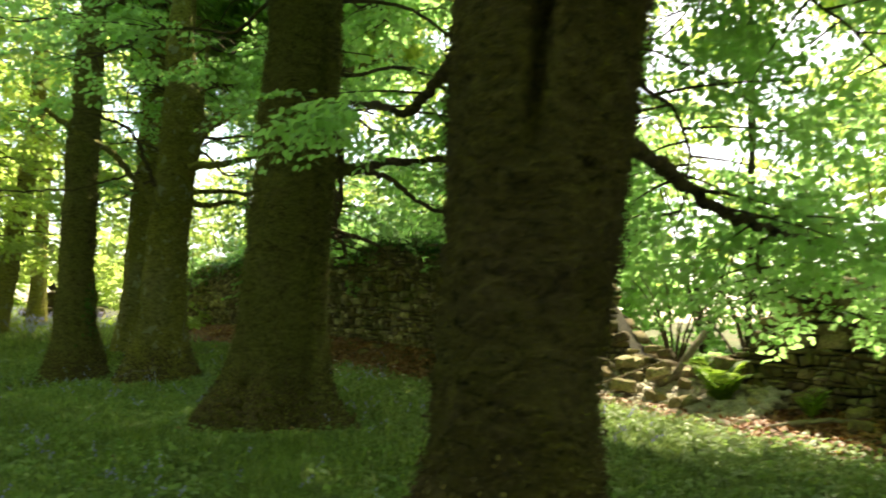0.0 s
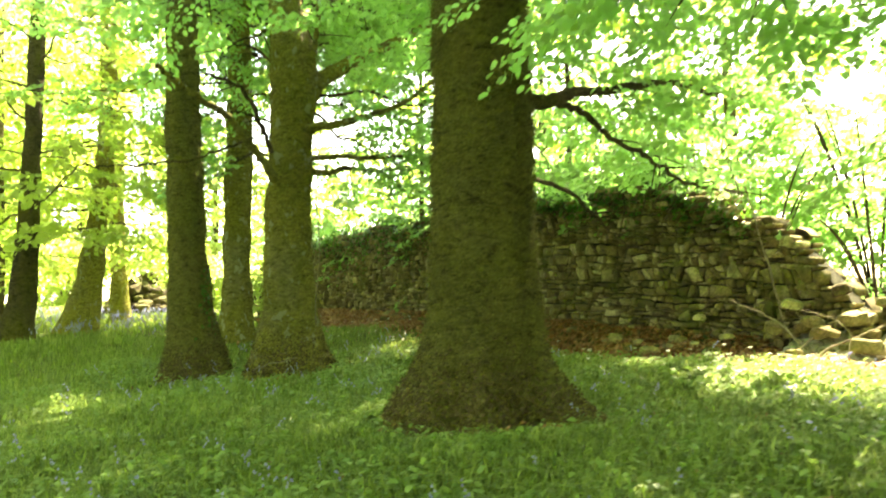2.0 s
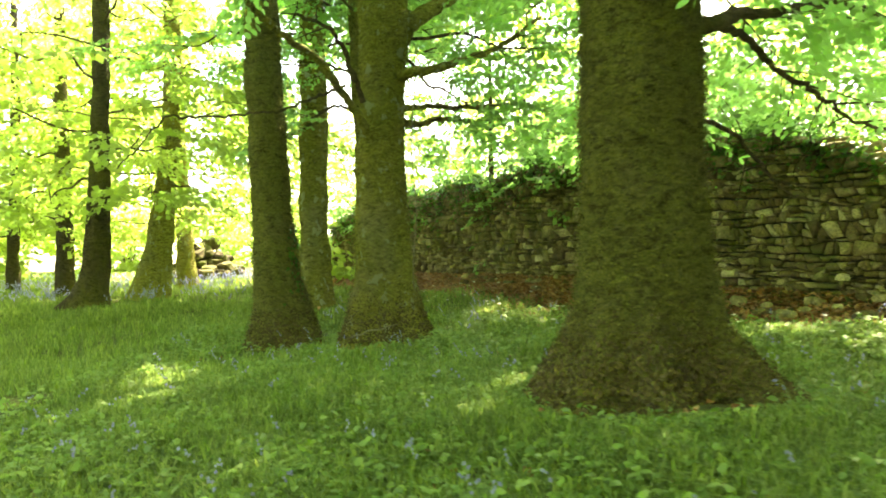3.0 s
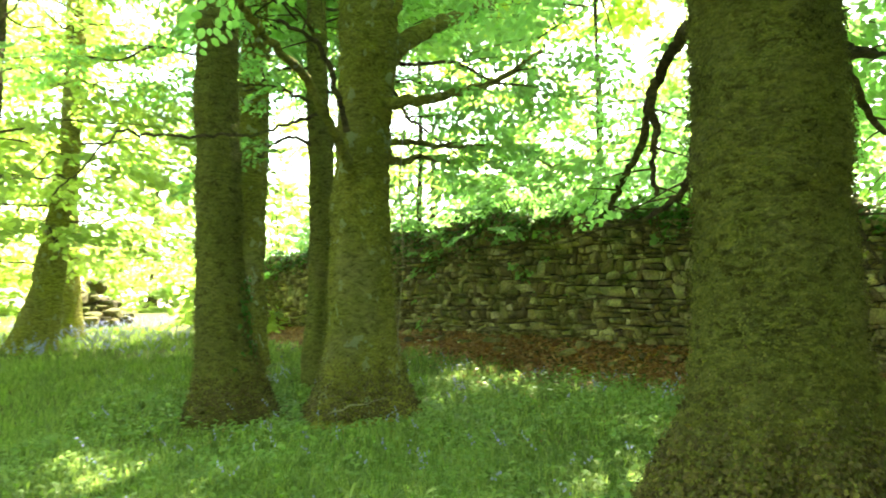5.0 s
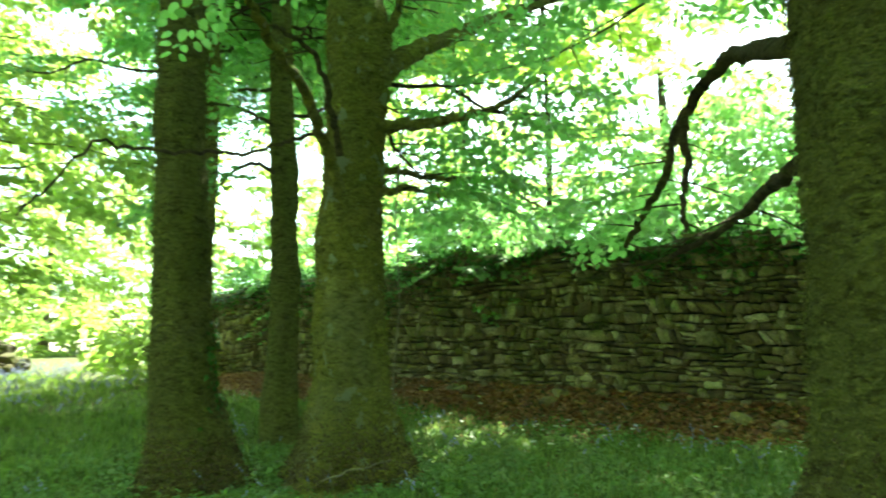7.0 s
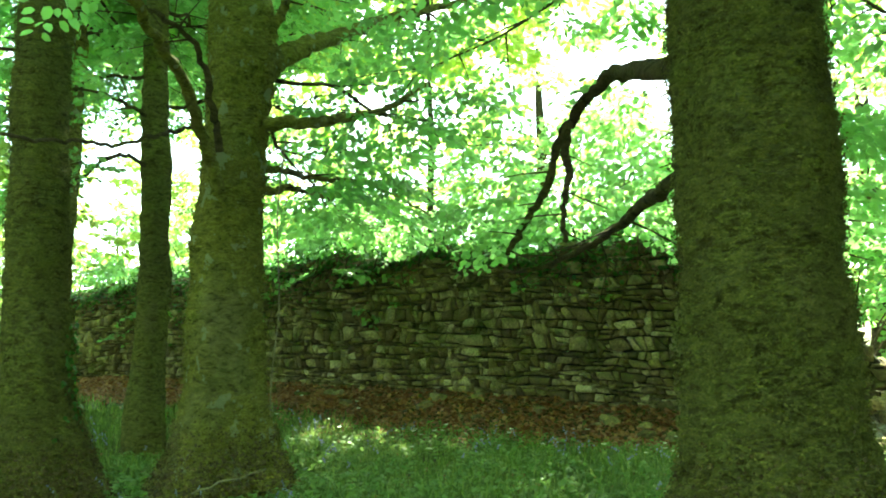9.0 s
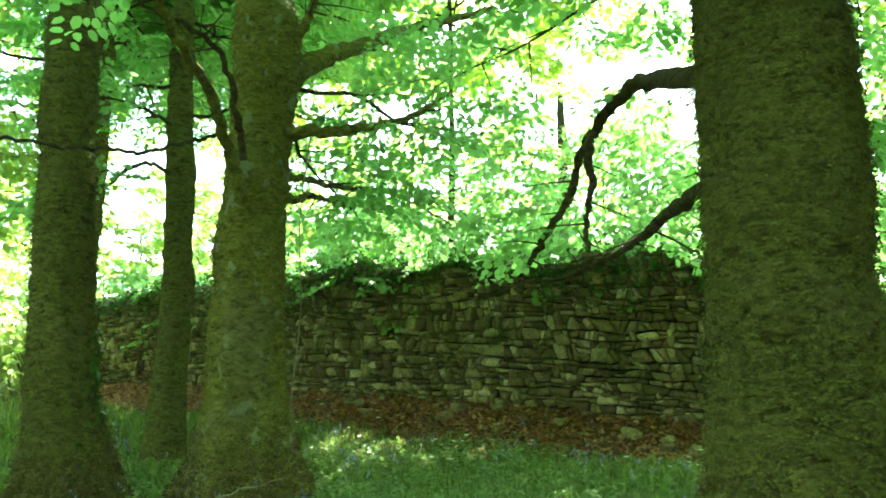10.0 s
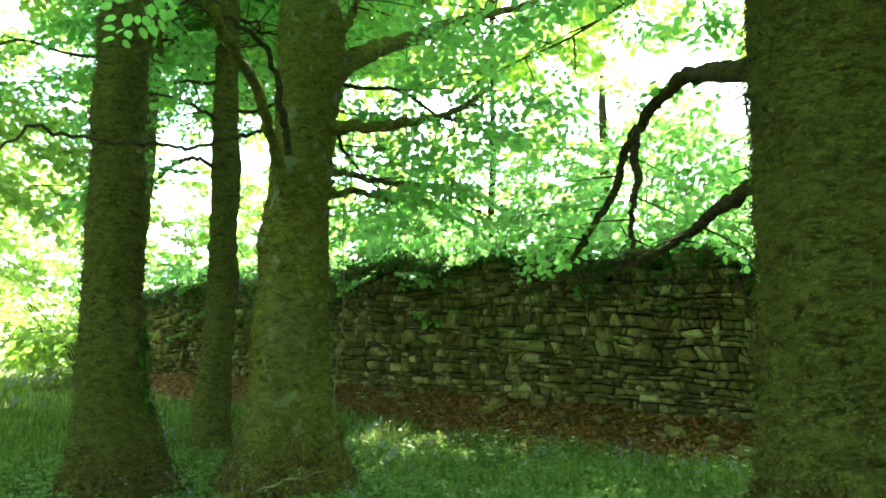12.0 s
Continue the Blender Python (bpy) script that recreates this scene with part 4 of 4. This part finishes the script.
def fallen_stones():
    r = random.Random(8)
    kinds = [boulder_mesh(i) for i in range(6)]
    spots = []
    for _ in range(70):
        spots.append((r.gauss(10.3, 0.75), -abs(r.gauss(0, 0.7)) + 0.15, r.uniform(0.12, 0.38), 0.75))
    for _ in range(16):
        spots.append((r.gauss(13.5, 1.3), -abs(r.gauss(0, 0.5)) - 0.1, r.uniform(0.15, 0.4), 0.25))
    for _ in range(34):
        spots.append((r.uniform(-2, 8.5), -r.uniform(0.15, 1.0), r.uniform(0.12, 0.34), 0.0))
    for s, d, size, pile in spots:
        x, y = wall_xy(s, d)
        near = max(0.0, 1 + d) * pile
        z = gz(x, y) + near * r.uniform(0.0, 1.0) + size * 0.12
        ob = new("fallen_stone", kinds[r.randrange(6)])
        ob.matrix_basis = Matrix.Translation((x, y, z)) @ Euler((r.uniform(-0.3, 0.3), r.uniform(-0.3, 0.3), r.uniform(0, 6))).to_matrix().to_4x4() @ Matrix.Diagonal((size * r.uniform(0.9, 1.4), size, size * r.uniform(0.55, 0.85), 1))
        tagged(ob, "rough fallen wall stone lying at the wall foot", "stone", "fallen stones")


fallen_stones()

# ---- plants on the floor ----


def scatter(n, lo, hi, accept):
    x = rng.uniform(lo[0], hi[0], n)
    y = rng.uniform(lo[1], hi[1], n)
    keep = rng.random(n) < accept(x, y)
    return x[keep], y[keep]


def to_wall(x, y):
    return -((x - WALL_P[0]) * WALL_N[0] + (y - WALL_P[1]) * WALL_N[1]), (x - WALL_P[0]) * WALL_D[0] + (y - WALL_P[1]) * WALL_D[1]


TRUNKS = [(-0.82, 9.1, 0.98), (0.87, 3.88, 0.5), (-3.36, 13.85, 0.72), (-4.97, 14.55, 0.58), (-3.87, 16.6, 0.26), (-5.04, 18.2, 0.34)]


def patchy(x, y):
    return 0.5 + 0.28 * np.sin(1.7 * x + 0.6 * y) * np.sin(1.1 * y - 0.8 * x + 1) + 0.22 * np.sin(4.3 * x + 2) * np.sin(3.7 * y)


def grass_accept(x, y):
    d, s = to_wall(x, y)
    a = np.clip((d - 1.3) / 1.3, 0.0, 1.0)
    a = a * (0.35 + 0.65 * np.clip(patchy(x, y) * 1.5, 0, 1))
    for tx, ty, r in TRUNKS:
        a = np.where(np.hypot(x - tx, y - ty) < r, 0, a)
    return a


def blades(x, y, hmin, hmax, width, bend=0.6):
    n = len(x)
    z = ground_z(x, y) - 0.01
    low = np.ones(n)
    for tx, ty, r in TRUNKS:
        low = np.minimum(low, np.clip((np.hypot(x - tx, y - ty) - r) / 0.6 + 0.35, 0.35, 1))
    h = low * rng.uniform(hmin, hmax, n) * (0.7 + 0.5 * patchy(x * 0.7, y * 0.7 + 3))
    a = rng.uniform(0, 2 * math.pi, n)
    lean = rng.uniform(0.1, 1.0, n) * bend
    wv = width * rng.uniform(0.6, 1.3, n)
    ux, uy = np.cos(a), np.sin(a)
    px, py = -uy * wv / 2, ux * wv / 2
    base = np.stack([x, y, z], -1)
    side = np.stack([px, py, np.zeros(n)], -1)
    mid = base + np.stack([ux * lean * h * 0.3, uy * lean * h * 0.3, h * 0.6], -1)
    tip = base + np.stack([ux * lean * h, uy * lean * h, h * (1.0 - 0.35 * lean)], -1)
    v = np.stack([base - side, base + side, mid - side * 0.8, mid + side * 0.8, tip], 1)
    f = np.array([(0, 1, 3), (0, 3, 2), (2, 3, 4)])
    t = f[None] + (np.arange(n) * 5)[:, None, None]
    return v.reshape(-1, 3), t.reshape(-1, 3)


def build_grass():
    hp = Heap()
    x, y = scatter(240000, (-6.5, 3.0), (4.5, 11.5), grass_accept)
    hp.add(*blades(x, y, 0.07, 0.23, 0.013, 1.9))
    x, y = scatter(34000, (-6.5, 3.0), (4.5, 13), grass_accept)
    hp.add(*blades(x, y, 0.12, 0.28, 0.018, 1.6))
    x, y = scatter(70000, (-22, -12), (14, 12), lambda x, y: grass_accept(x, y) * np.where((x > -6.5) & (x < 4.5) & (y > 3), 0, 1))
    hp.add(*blades(x, y, 0.1, 0.28, 0.022, 1.3))
    x, y = scatter(120000, (-12, 11.0), (4, 20), grass_accept)
    hp.add(*blades(x, y, 0.07, 0.22, 0.014, 1.3))
    x, y = scatter(44000, (-24, 12), (-4, 34), grass_accept)
    hp.add(*blades(x, y, 0.1, 0.28, 0.025, 1.1))
    x, y = scatter(30000, (-24, 28), (-2, 46), grass_accept)
    hp.add(*blades(x, y, 0.12, 0.3, 0.05, 1.1))
    tagged(new("grass", hp.mesh("grass", GRASS)), "uneven green woodland grass and bluebell leaves", "grass", kind="stuff")


build_grass()


def build_herbs():
    """Low broad leaves that cover the floor between the grass."""
    def accept(x, y):
        return grass_accept(x, y) * np.where(x > 1.5, 1.0, np.clip(0.8 * patchy(x * 1.3 + 4, y * 1.2) - 0.12, 0, 1))
    x, y = scatter(230000, (-7, 2.5), (8, 16), accept)
    n = len(x)
    z = ground_z(x, y) + rng.uniform(0.02, 0.13, n)
    a = rng.uniform(0, 6.28, n)
    m = frames_of(np.stack([np.cos(a), np.sin(a), rng.normal(0.1, 0.35, n)], -1), rng.normal(0, 0.35, (n, 3)))
    v, f = leaf_shape(True)
    size = rng.uniform(0.04, 0.09, n)
    verts = np.einsum("nij,kj->nki", m, v * np.array([1, 0.85, 2.0])) * size[:, None, None] + np.stack([x, y, z], -1)[:, None, :]
    me = mesh_np("herbs", verts.reshape(-1, 3), (f[None] + (np.arange(n) * 6)[:, None, None]).reshape(-1, 3), HERB)
    tagged(new("ground_herbs", me), "low broad green leaves covering the woodland floor", "herbs", kind="stuff")


build_herbs()


def flower_heap(x, y, tall, bells, bell, stalks, petals):
    """Thin stalks that nod at the top, with small bells along the bend."""
    v, f = leaf_shape(False)
    for px, py in zip(x, y):
        z, h, a = gz(px, py), rng.uniform(*tall), rng.uniform(0, 6.28)
        c = np.array([math.cos(a), math.sin(a), 0])
        base = np.array([px, py, z])
        line = np.array([base, base + np.array([0, 0, 0.6 * h]) + c * 0.02, base + np.array([0, 0, 0.93 * h]) + c * 0.06, base + np.array([0, 0, 0.95 * h]) + c * 0.12])
        stalks.add(*tube(line, 0.003, 0.002, 3))
        for k in range(bells):
            t = 0.35 + 0.65 * k / max(1, bells - 1)
            p = line[1] * (1 - t) + line[3] * t + np.array([0, 0, 0.03]) + rng.normal(0, 0.008, 3)
            m = frames_of(np.array([[c[0] * 0.6 + rng.normal(0, 0.4), c[1] * 0.6 + rng.normal(0, 0.4), -1.0]]), np.array([[rng.normal(), rng.normal(), 0]]))[0]
            for turn in (0, 1):
                w = v if turn == 0 else v[:, [0, 2, 1]]
                petals.add((w * bell * rng.uniform(0.8, 1.2)) @ m.T + p, f)


def build_bluebells():
    stalks, petals = Heap(), Heap()

    def accept(x, y):
        return grass_accept(x, y) * np.clip(2.2 * patchy(x * 0.9 + 2, y * 0.8) - 0.7, 0, 1)
    x, y = scatter(750, (-6.5, 5.0), (3.5, 17.5), accept)
    flower_heap(x, y, (0.2, 0.36), 5, 0.026, stalks, petals)
    x, y = scatter(1500, (-20, 19), (-6.5, 34), lambda x, y: np.full(len(x), 0.9))
    flower_heap(x, y, (0.28, 0.48), 4, 0.045, stalks, petals)
    e = thing("bluebells", (-2, 9, gz(-2, 9)), "scattered pale violet bluebells in flower", "bluebells", kind="stuff")
    part("stalks", stalks.mesh("stalks", STEM, (-2, 9, gz(-2, 9))), e)["kind"] = "stuff"
    part("bells", petals.mesh("bells", BLUEBELL, (-2, 9, gz(-2, 9))), e)["kind"] = "stuff"


build_bluebells()


def build_fleck_flowers():
    """A band of small white flowers, standing in for sun flecks before the wall foot."""
    hp = Heap()

    def accept(x, y):
        d, s = to_wall(x, y)
        return np.exp(-((d - 2.6) / 0.9) ** 2) * (s > -2) * (s < 11)
    x, y = scatter(420, (-3, 8), (5.5, 21), accept)
    v, f = leaf_shape(False)
    for px, py in zip(x, y):
        p = np.array([px, py, gz(px, py) + rng.uniform(0.16, 0.32)])
        a0 = rng.uniform(0, 6.28)
        up = rng.normal(0, 0.5, 3)
        for k in range(5):
            a = a0 + k * 1.2566
            m = frames_of(np.array([[math.cos(a), math.sin(a), 0.35]]), up[None])[0]
            hp.add((v * 0.036) @ m.T + p, f)
    tagged(new("fleck_flowers", hp.mesh("fleck_flowers", FLECK_PETAL)), "tiny white flowers standing in for sun flecks in the grass", "flowers", kind="stuff")


build_fleck_flowers()


def build_litter():
    hp = Heap()

    def accept(x, y):
        d, s = to_wall(x, y)
        return np.where((d > 0.0) & (d < 2.6) & (s > -9), np.exp(-((d - 0.8) / 0.9) ** 2), 0.03 * patchy(x, y) + 0.5 * np.exp(-((x - 1.4) / 0.6) ** 2 - ((y - 8.3) / 0.7) ** 2))
    x, y = scatter(220000, (-6, 6), (7.5, 28), accept)
    n = len(x)
    z = ground_z(x, y) + rng.uniform(0.005, 0.05, n)
    a = rng.uniform(0, 6.28, n)
    m = frames_of(np.stack([np.cos(a), np.sin(a), rng.normal(0, 0.3, n)], -1), rng.normal(0, 0.45, (n, 3)))
    v, f = leaf_shape(False)
    size = rng.uniform(0.05, 0.1, n)
    verts = np.einsum("nij,kj->nki", m, v * np.array([1, 1.1, 2.5])) * size[:, None, None] + np.stack([x, y, z], -1)[:, None, :]
    hp.add(verts.reshape(-1, 3), (f[None] + (np.arange(n) * 4)[:, None, None]).reshape(-1, 3))
    tagged(new("leaf_litter", hp.mesh("leaf_litter", LITTER)), "reddish brown dead beech leaves along the wall foot", "leaf litter", kind="stuff")


build_litter()


# ---- ferns, sticks and ivy ----


def fern(x, y, count, length, label):
    z = gz(x, y)
    e = thing("fern", (x, y, z), label, "fern", "ferns")
    for i in range(count):
        a = 2 * math.pi * i / count + rng.uniform(-0.3, 0.3)
        ln, up = length * rng.uniform(0.75, 1.1), rng.uniform(0.75, 1.25)
        hp = Heap()
        ts = np.linspace(0, 1, 9)
        rad = ln * 0.5 * ts ** 1.3
        zz = ln * up * (ts - 0.3 * ts ** 3.2)
        line = np.stack([math.cos(a) * rad, math.sin(a) * rad, zz], -1)
        hp.add(*tube(line, 0.006, 0.002, 4))
        v, f = leaf_shape(True)
        side = np.array([-math.sin(a), math.cos(a), 0])
        for t in np.linspace(0.14, 0.99, 26):
            p = np.array([np.interp(t, ts, line[:, k]) for k in range(3)])
            q = np.array([np.interp(min(1, t + 0.05), ts, line[:, k]) for k in range(3)])
            fw = (q - p) / (np.linalg.norm(q - p) + 1e-9)
            pl = ln * 0.26 * math.sin(math.pi * min(1.0, 0.12 + 0.86 * t)) ** 0.8 + 0.012
            for sgn in (-1, 1):
                m = frames_of((side * sgn + fw * 0.45 + rng.normal(0, 0.06, 3))[None], rng.normal(0, 0.2, (1, 3)))[0]
                hp.add((v * np.array([1, 0.42, 0.6]) * pl) @ m.T + p, f)
        part("frond", hp.mesh("frond", FERN), e)


fern(5.0, 9.7, 9, 1.0, "bright yellow-green fern on a sunny bank")
fern(5.6, 8.6, 6, 0.45, "small green fern beside fallen stones")
fern(4.45, 11.4, 6, 0.4, "small green fern beside fallen stones")


def stick(pts, r0, r1, label, name="fallen_branch"):
    line = smooth_line(pts, 5)
    line += rng.normal(0, 0.008, line.shape)
    o = line[0].copy()
    v, f = tube(line, r0, r1, 8, 0.08)
    ob = new(name, mesh_np(name, v - o, f, DEADWOOD, True))
    ob.location = o
    tagged(ob, label, "branch", "dead wood")


def on_ground(x, y, up):
    return (x, y, gz(x, y) + up)


stick([on_ground(4.55, 10.75, 0.22), on_ground(4.85, 10.72, 0.42), on_ground(5.15, 10.75, 0.75), on_ground(5.35, 10.85, 0.95)], 0.075, 0.05, "pale broken log leaning on the fallen stones")
for i in range(16):
    x, y = 4.1 + rng.normal(0, 0.45), 11.3 + rng.normal(0, 0.6)
    a, ln = rng.uniform(-0.6, 2.6), rng.uniform(0.5, 1.3)
    stick([on_ground(x, y, 0.05), (x + ln * 0.4 * math.cos(a), y + ln * 0.4 * math.sin(a), gz(x, y) + rng.uniform(0.2, 0.5)), (x + ln * math.cos(a), y + ln * math.sin(a), gz(x, y) + rng.uniform(0.1, 0.8))], 0.018, 0.006, "dry pale stick in a tangle by the broken wall", "stick")
stick([on_ground(3.75, 11.9, 0.0), (3.7, 12.05, 1.3), (3.6, 12.2, 2.1), (3.45, 12.35, 3.1)], 0.018, 0.012, "thin grey leaning stem beside the broken wall", "dead_stem")
stick([on_ground(5.0, 8.5, 0.03), on_ground(5.5, 8.3, 0.08), on_ground(6.1, 8.2, 0.05)], 0.04, 0.02, "dead branch lying in brown leaves")
stick([on_ground(-3.75, 13.05, 0.22), (-3.45, 12.98, gz(-3.45, 12.98) + 0.3), (-3.1, 13.0, gz(-3.1, 13.0) + 0.33)], 0.012, 0.006, "dry twig lying against mossy roots", "stick")


def build_ivy():
    """Ivy and bramble over the top of the wall, and bare stems down its face."""
    hp, r = Heap(), random.Random(4)
    v, f = leaf_shape(True)
    n = 6500
    s = rng.uniform(-10, 9.0, n)
    patch = 0.5 + 0.5 * np.sin(0.9 * s + 1.2) * np.sin(0.37 * s)
    hang = np.abs(rng.normal(0, 0.16, n)) * (0.4 + 1.6 * patch) * (1 + 0.8 * (s < 1))
    d = rng.uniform(-0.1, 0.0, n)
    top = rng.random(n) < 0.5
    d = np.where(top, rng.uniform(-0.05, 0.65, n), d)
    tops = np.array([wall_top(q) for q in s])
    z = np.where(top, tops + rng.uniform(-0.02, 0.28, n) * (0.4 + patch), tops - hang)
    x = WALL_P[0] + WALL_D[0] * s + WALL_N[0] * d
    y = WALL_P[1] + WALL_D[1] * s + WALL_N[1] * d
    face = np.stack([rng.normal(0, 0.6, n) - WALL_N[0] * 0.5, rng.normal(0, 0.6, n) - WALL_N[1] * 0.5, rng.normal(-0.4, 0.4, n)], -1)
    m = frames_of(face, np.array([-WALL_N[0], -WALL_N[1], 0]) * 0.8 + rng.normal(0, 0.4, (n, 3)))
    size = rng.uniform(0.05, 0.1, n)
    verts = np.einsum("nij,kj->nki", m, v * np.array([1, 1.25, 1])) * size[:, None, None] + np.stack([x, y, z], -1)[:, None, :]
    e = thing("ivy", (*wall_xy(2, 0.3), wall_top(2)), "dark ivy and bramble trailing over the wall top", "ivy")
    o = np.array(e.location)
    part("foliage", mesh_np("foliage", verts.reshape(-1, 3) - o, (f[None] + (np.arange(n) * 6)[:, None, None]).reshape(-1, 3), LEAF_IVY), e)["kind"] = "stuff"
    for s in (-1.4, -0.2, 0.9, 1.6, 2.4, 3.1, 3.5, 4.3, 4.9, 5.3, 5.9, 6.6, 7.1, 7.7):
        drop = r.uniform(0.7, 1.9)
        pts = []
        for t in np.linspace(0, 1, 6):
            px, py = wall_xy(s + 0.12 * math.sin(5 * t + s) + r.uniform(-0.04, 0.04), -0.13 - 0.05 * math.sin(3 * t))
            pts.append((px, py, wall_top(s) + 0.05 - drop * t))
        vv, ff = tube(smooth_line(pts, 4), 0.012, 0.006, 5)
        part("vine_stem", mesh_np("vine_stem", vv - o, ff, BARK_LIMB, True), e)


build_ivy()


def stone_heap(x, y, count, spread, tall, label):
    z = gz(x, y)
    e = thing("stone_heap", (x, y, z), label, "stone heap")
    r = random.Random(3)
    kinds = [boulder_mesh(20 + i, BACKLIT_STONE) for i in range(4)]
    for i in range(count):
        a, q = r.uniform(0, 6.28), r.random() ** 0.7
        size = r.uniform(0.35, 0.75)
        ob = new("stone", kinds[i % 4])
        ob.parent = e
        ob.matrix_basis = Matrix.Translation((math.cos(a) * q * spread, math.sin(a) * q * spread, (1 - q) * tall * r.uniform(0.3, 1) + 0.1)) @ Euler((r.uniform(-0.4, 0.4), r.uniform(-0.4, 0.4), a)).to_matrix().to_4x4() @ Matrix.Diagonal((size * 1.3, size, size * 0.7, 1))


stone_heap(-12.2, 33.6, 90, 1.5, 1.7, "low heap of mossy stones at the field edge, toned dark as backlit")


def trunk_ivy():
    """A few ivy leaves climbing the side of one trunk."""
    n = 90
    z = rng.uniform(1.1, 2.3, n)
    a = np.radians(rng.normal(-32, 13, n) + 6 * np.sin(6 * z))
    cx, cy = -5.06, 14.6
    r = np.interp(z, [0.9, 1.56, 2.2, 3.0], [0.47, 0.385, 0.345, 0.32]) + 0.02
    p = np.stack([cx + r * np.cos(a), cy + r * np.sin(a), z], -1)
    m = frames_of(np.stack([rng.normal(0, 0.5, n), rng.normal(0, 0.5, n), rng.normal(-0.6, 0.4, n)], -1), np.stack([np.cos(a), np.sin(a), np.zeros(n)], -1) * 2)
    v, f = leaf_shape(True)
    verts = np.einsum("nij,kj->nki", m, v * np.array([1, 1.4, 1])) * rng.uniform(0.035, 0.065, n)[:, None, None] + p[:, None, :]
    ob = new("ivy", mesh_np("ivy", verts.reshape(-1, 3), (f[None] + (np.arange(n) * 6)[:, None, None]).reshape(-1, 3), LEAF_IVY))
    tagged(ob, "small green ivy leaves climbing a mossy trunk", "ivy", kind="stuff")


trunk_ivy()


def hanging_vine(pts, label):
    line = smooth_line(pts, 6)
    o = line[-1].copy()
    v, f = tube(line, 0.009, 0.007, 5)
    ob = new("hanging_vine", mesh_np("hanging_vine", v - o, f, DEADWOOD, True))
    ob.location = o
    tagged(ob, label, "vine", "vines")


hanging_vine([(-2.75, 13.6, 4.4), (-2.85, 13.62, 3.4), (-2.82, 13.65, 2.4), (-2.9, 13.66, 1.5), (-2.86, 13.7, gz(-2.86, 13.7))], "thin pale vine hanging beside the forked beech")


def rubble_chips():
    """Small broken stone and debris at the wall gap, paled to brighten the sunny bank."""
    hp = Heap()
    for _ in range(2000):
        s, d = rng.uniform(9.8, 13.0), abs(rng.normal(0.3, 0.45))
        x, y = wall_xy(s, -d)
        v, f = BLOCK_ARR[int(rng.integers(14))]
        size = rng.uniform(0.03, 0.13)
        m = np.array(Euler(rng.uniform(-0.5, 0.5, 3).tolist()).to_matrix() @ Matrix.Rotation(rng.uniform(0, 6.28), 3, "Z"))
        hp.add((v * size * np.array([1.3, 1.0, 0.6])) @ m.T + np.array([x, y, gz(x, y) + 0.35 * max(0, 0.8 - d) * rng.random() + size * 0.2]), f)
    tagged(new("rubble", hp.mesh("rubble", PALE_STONE)), "broken stone fragments on the sunny bank, coloured pale for sun glare", "rubble", kind="stuff")


rubble_chips()
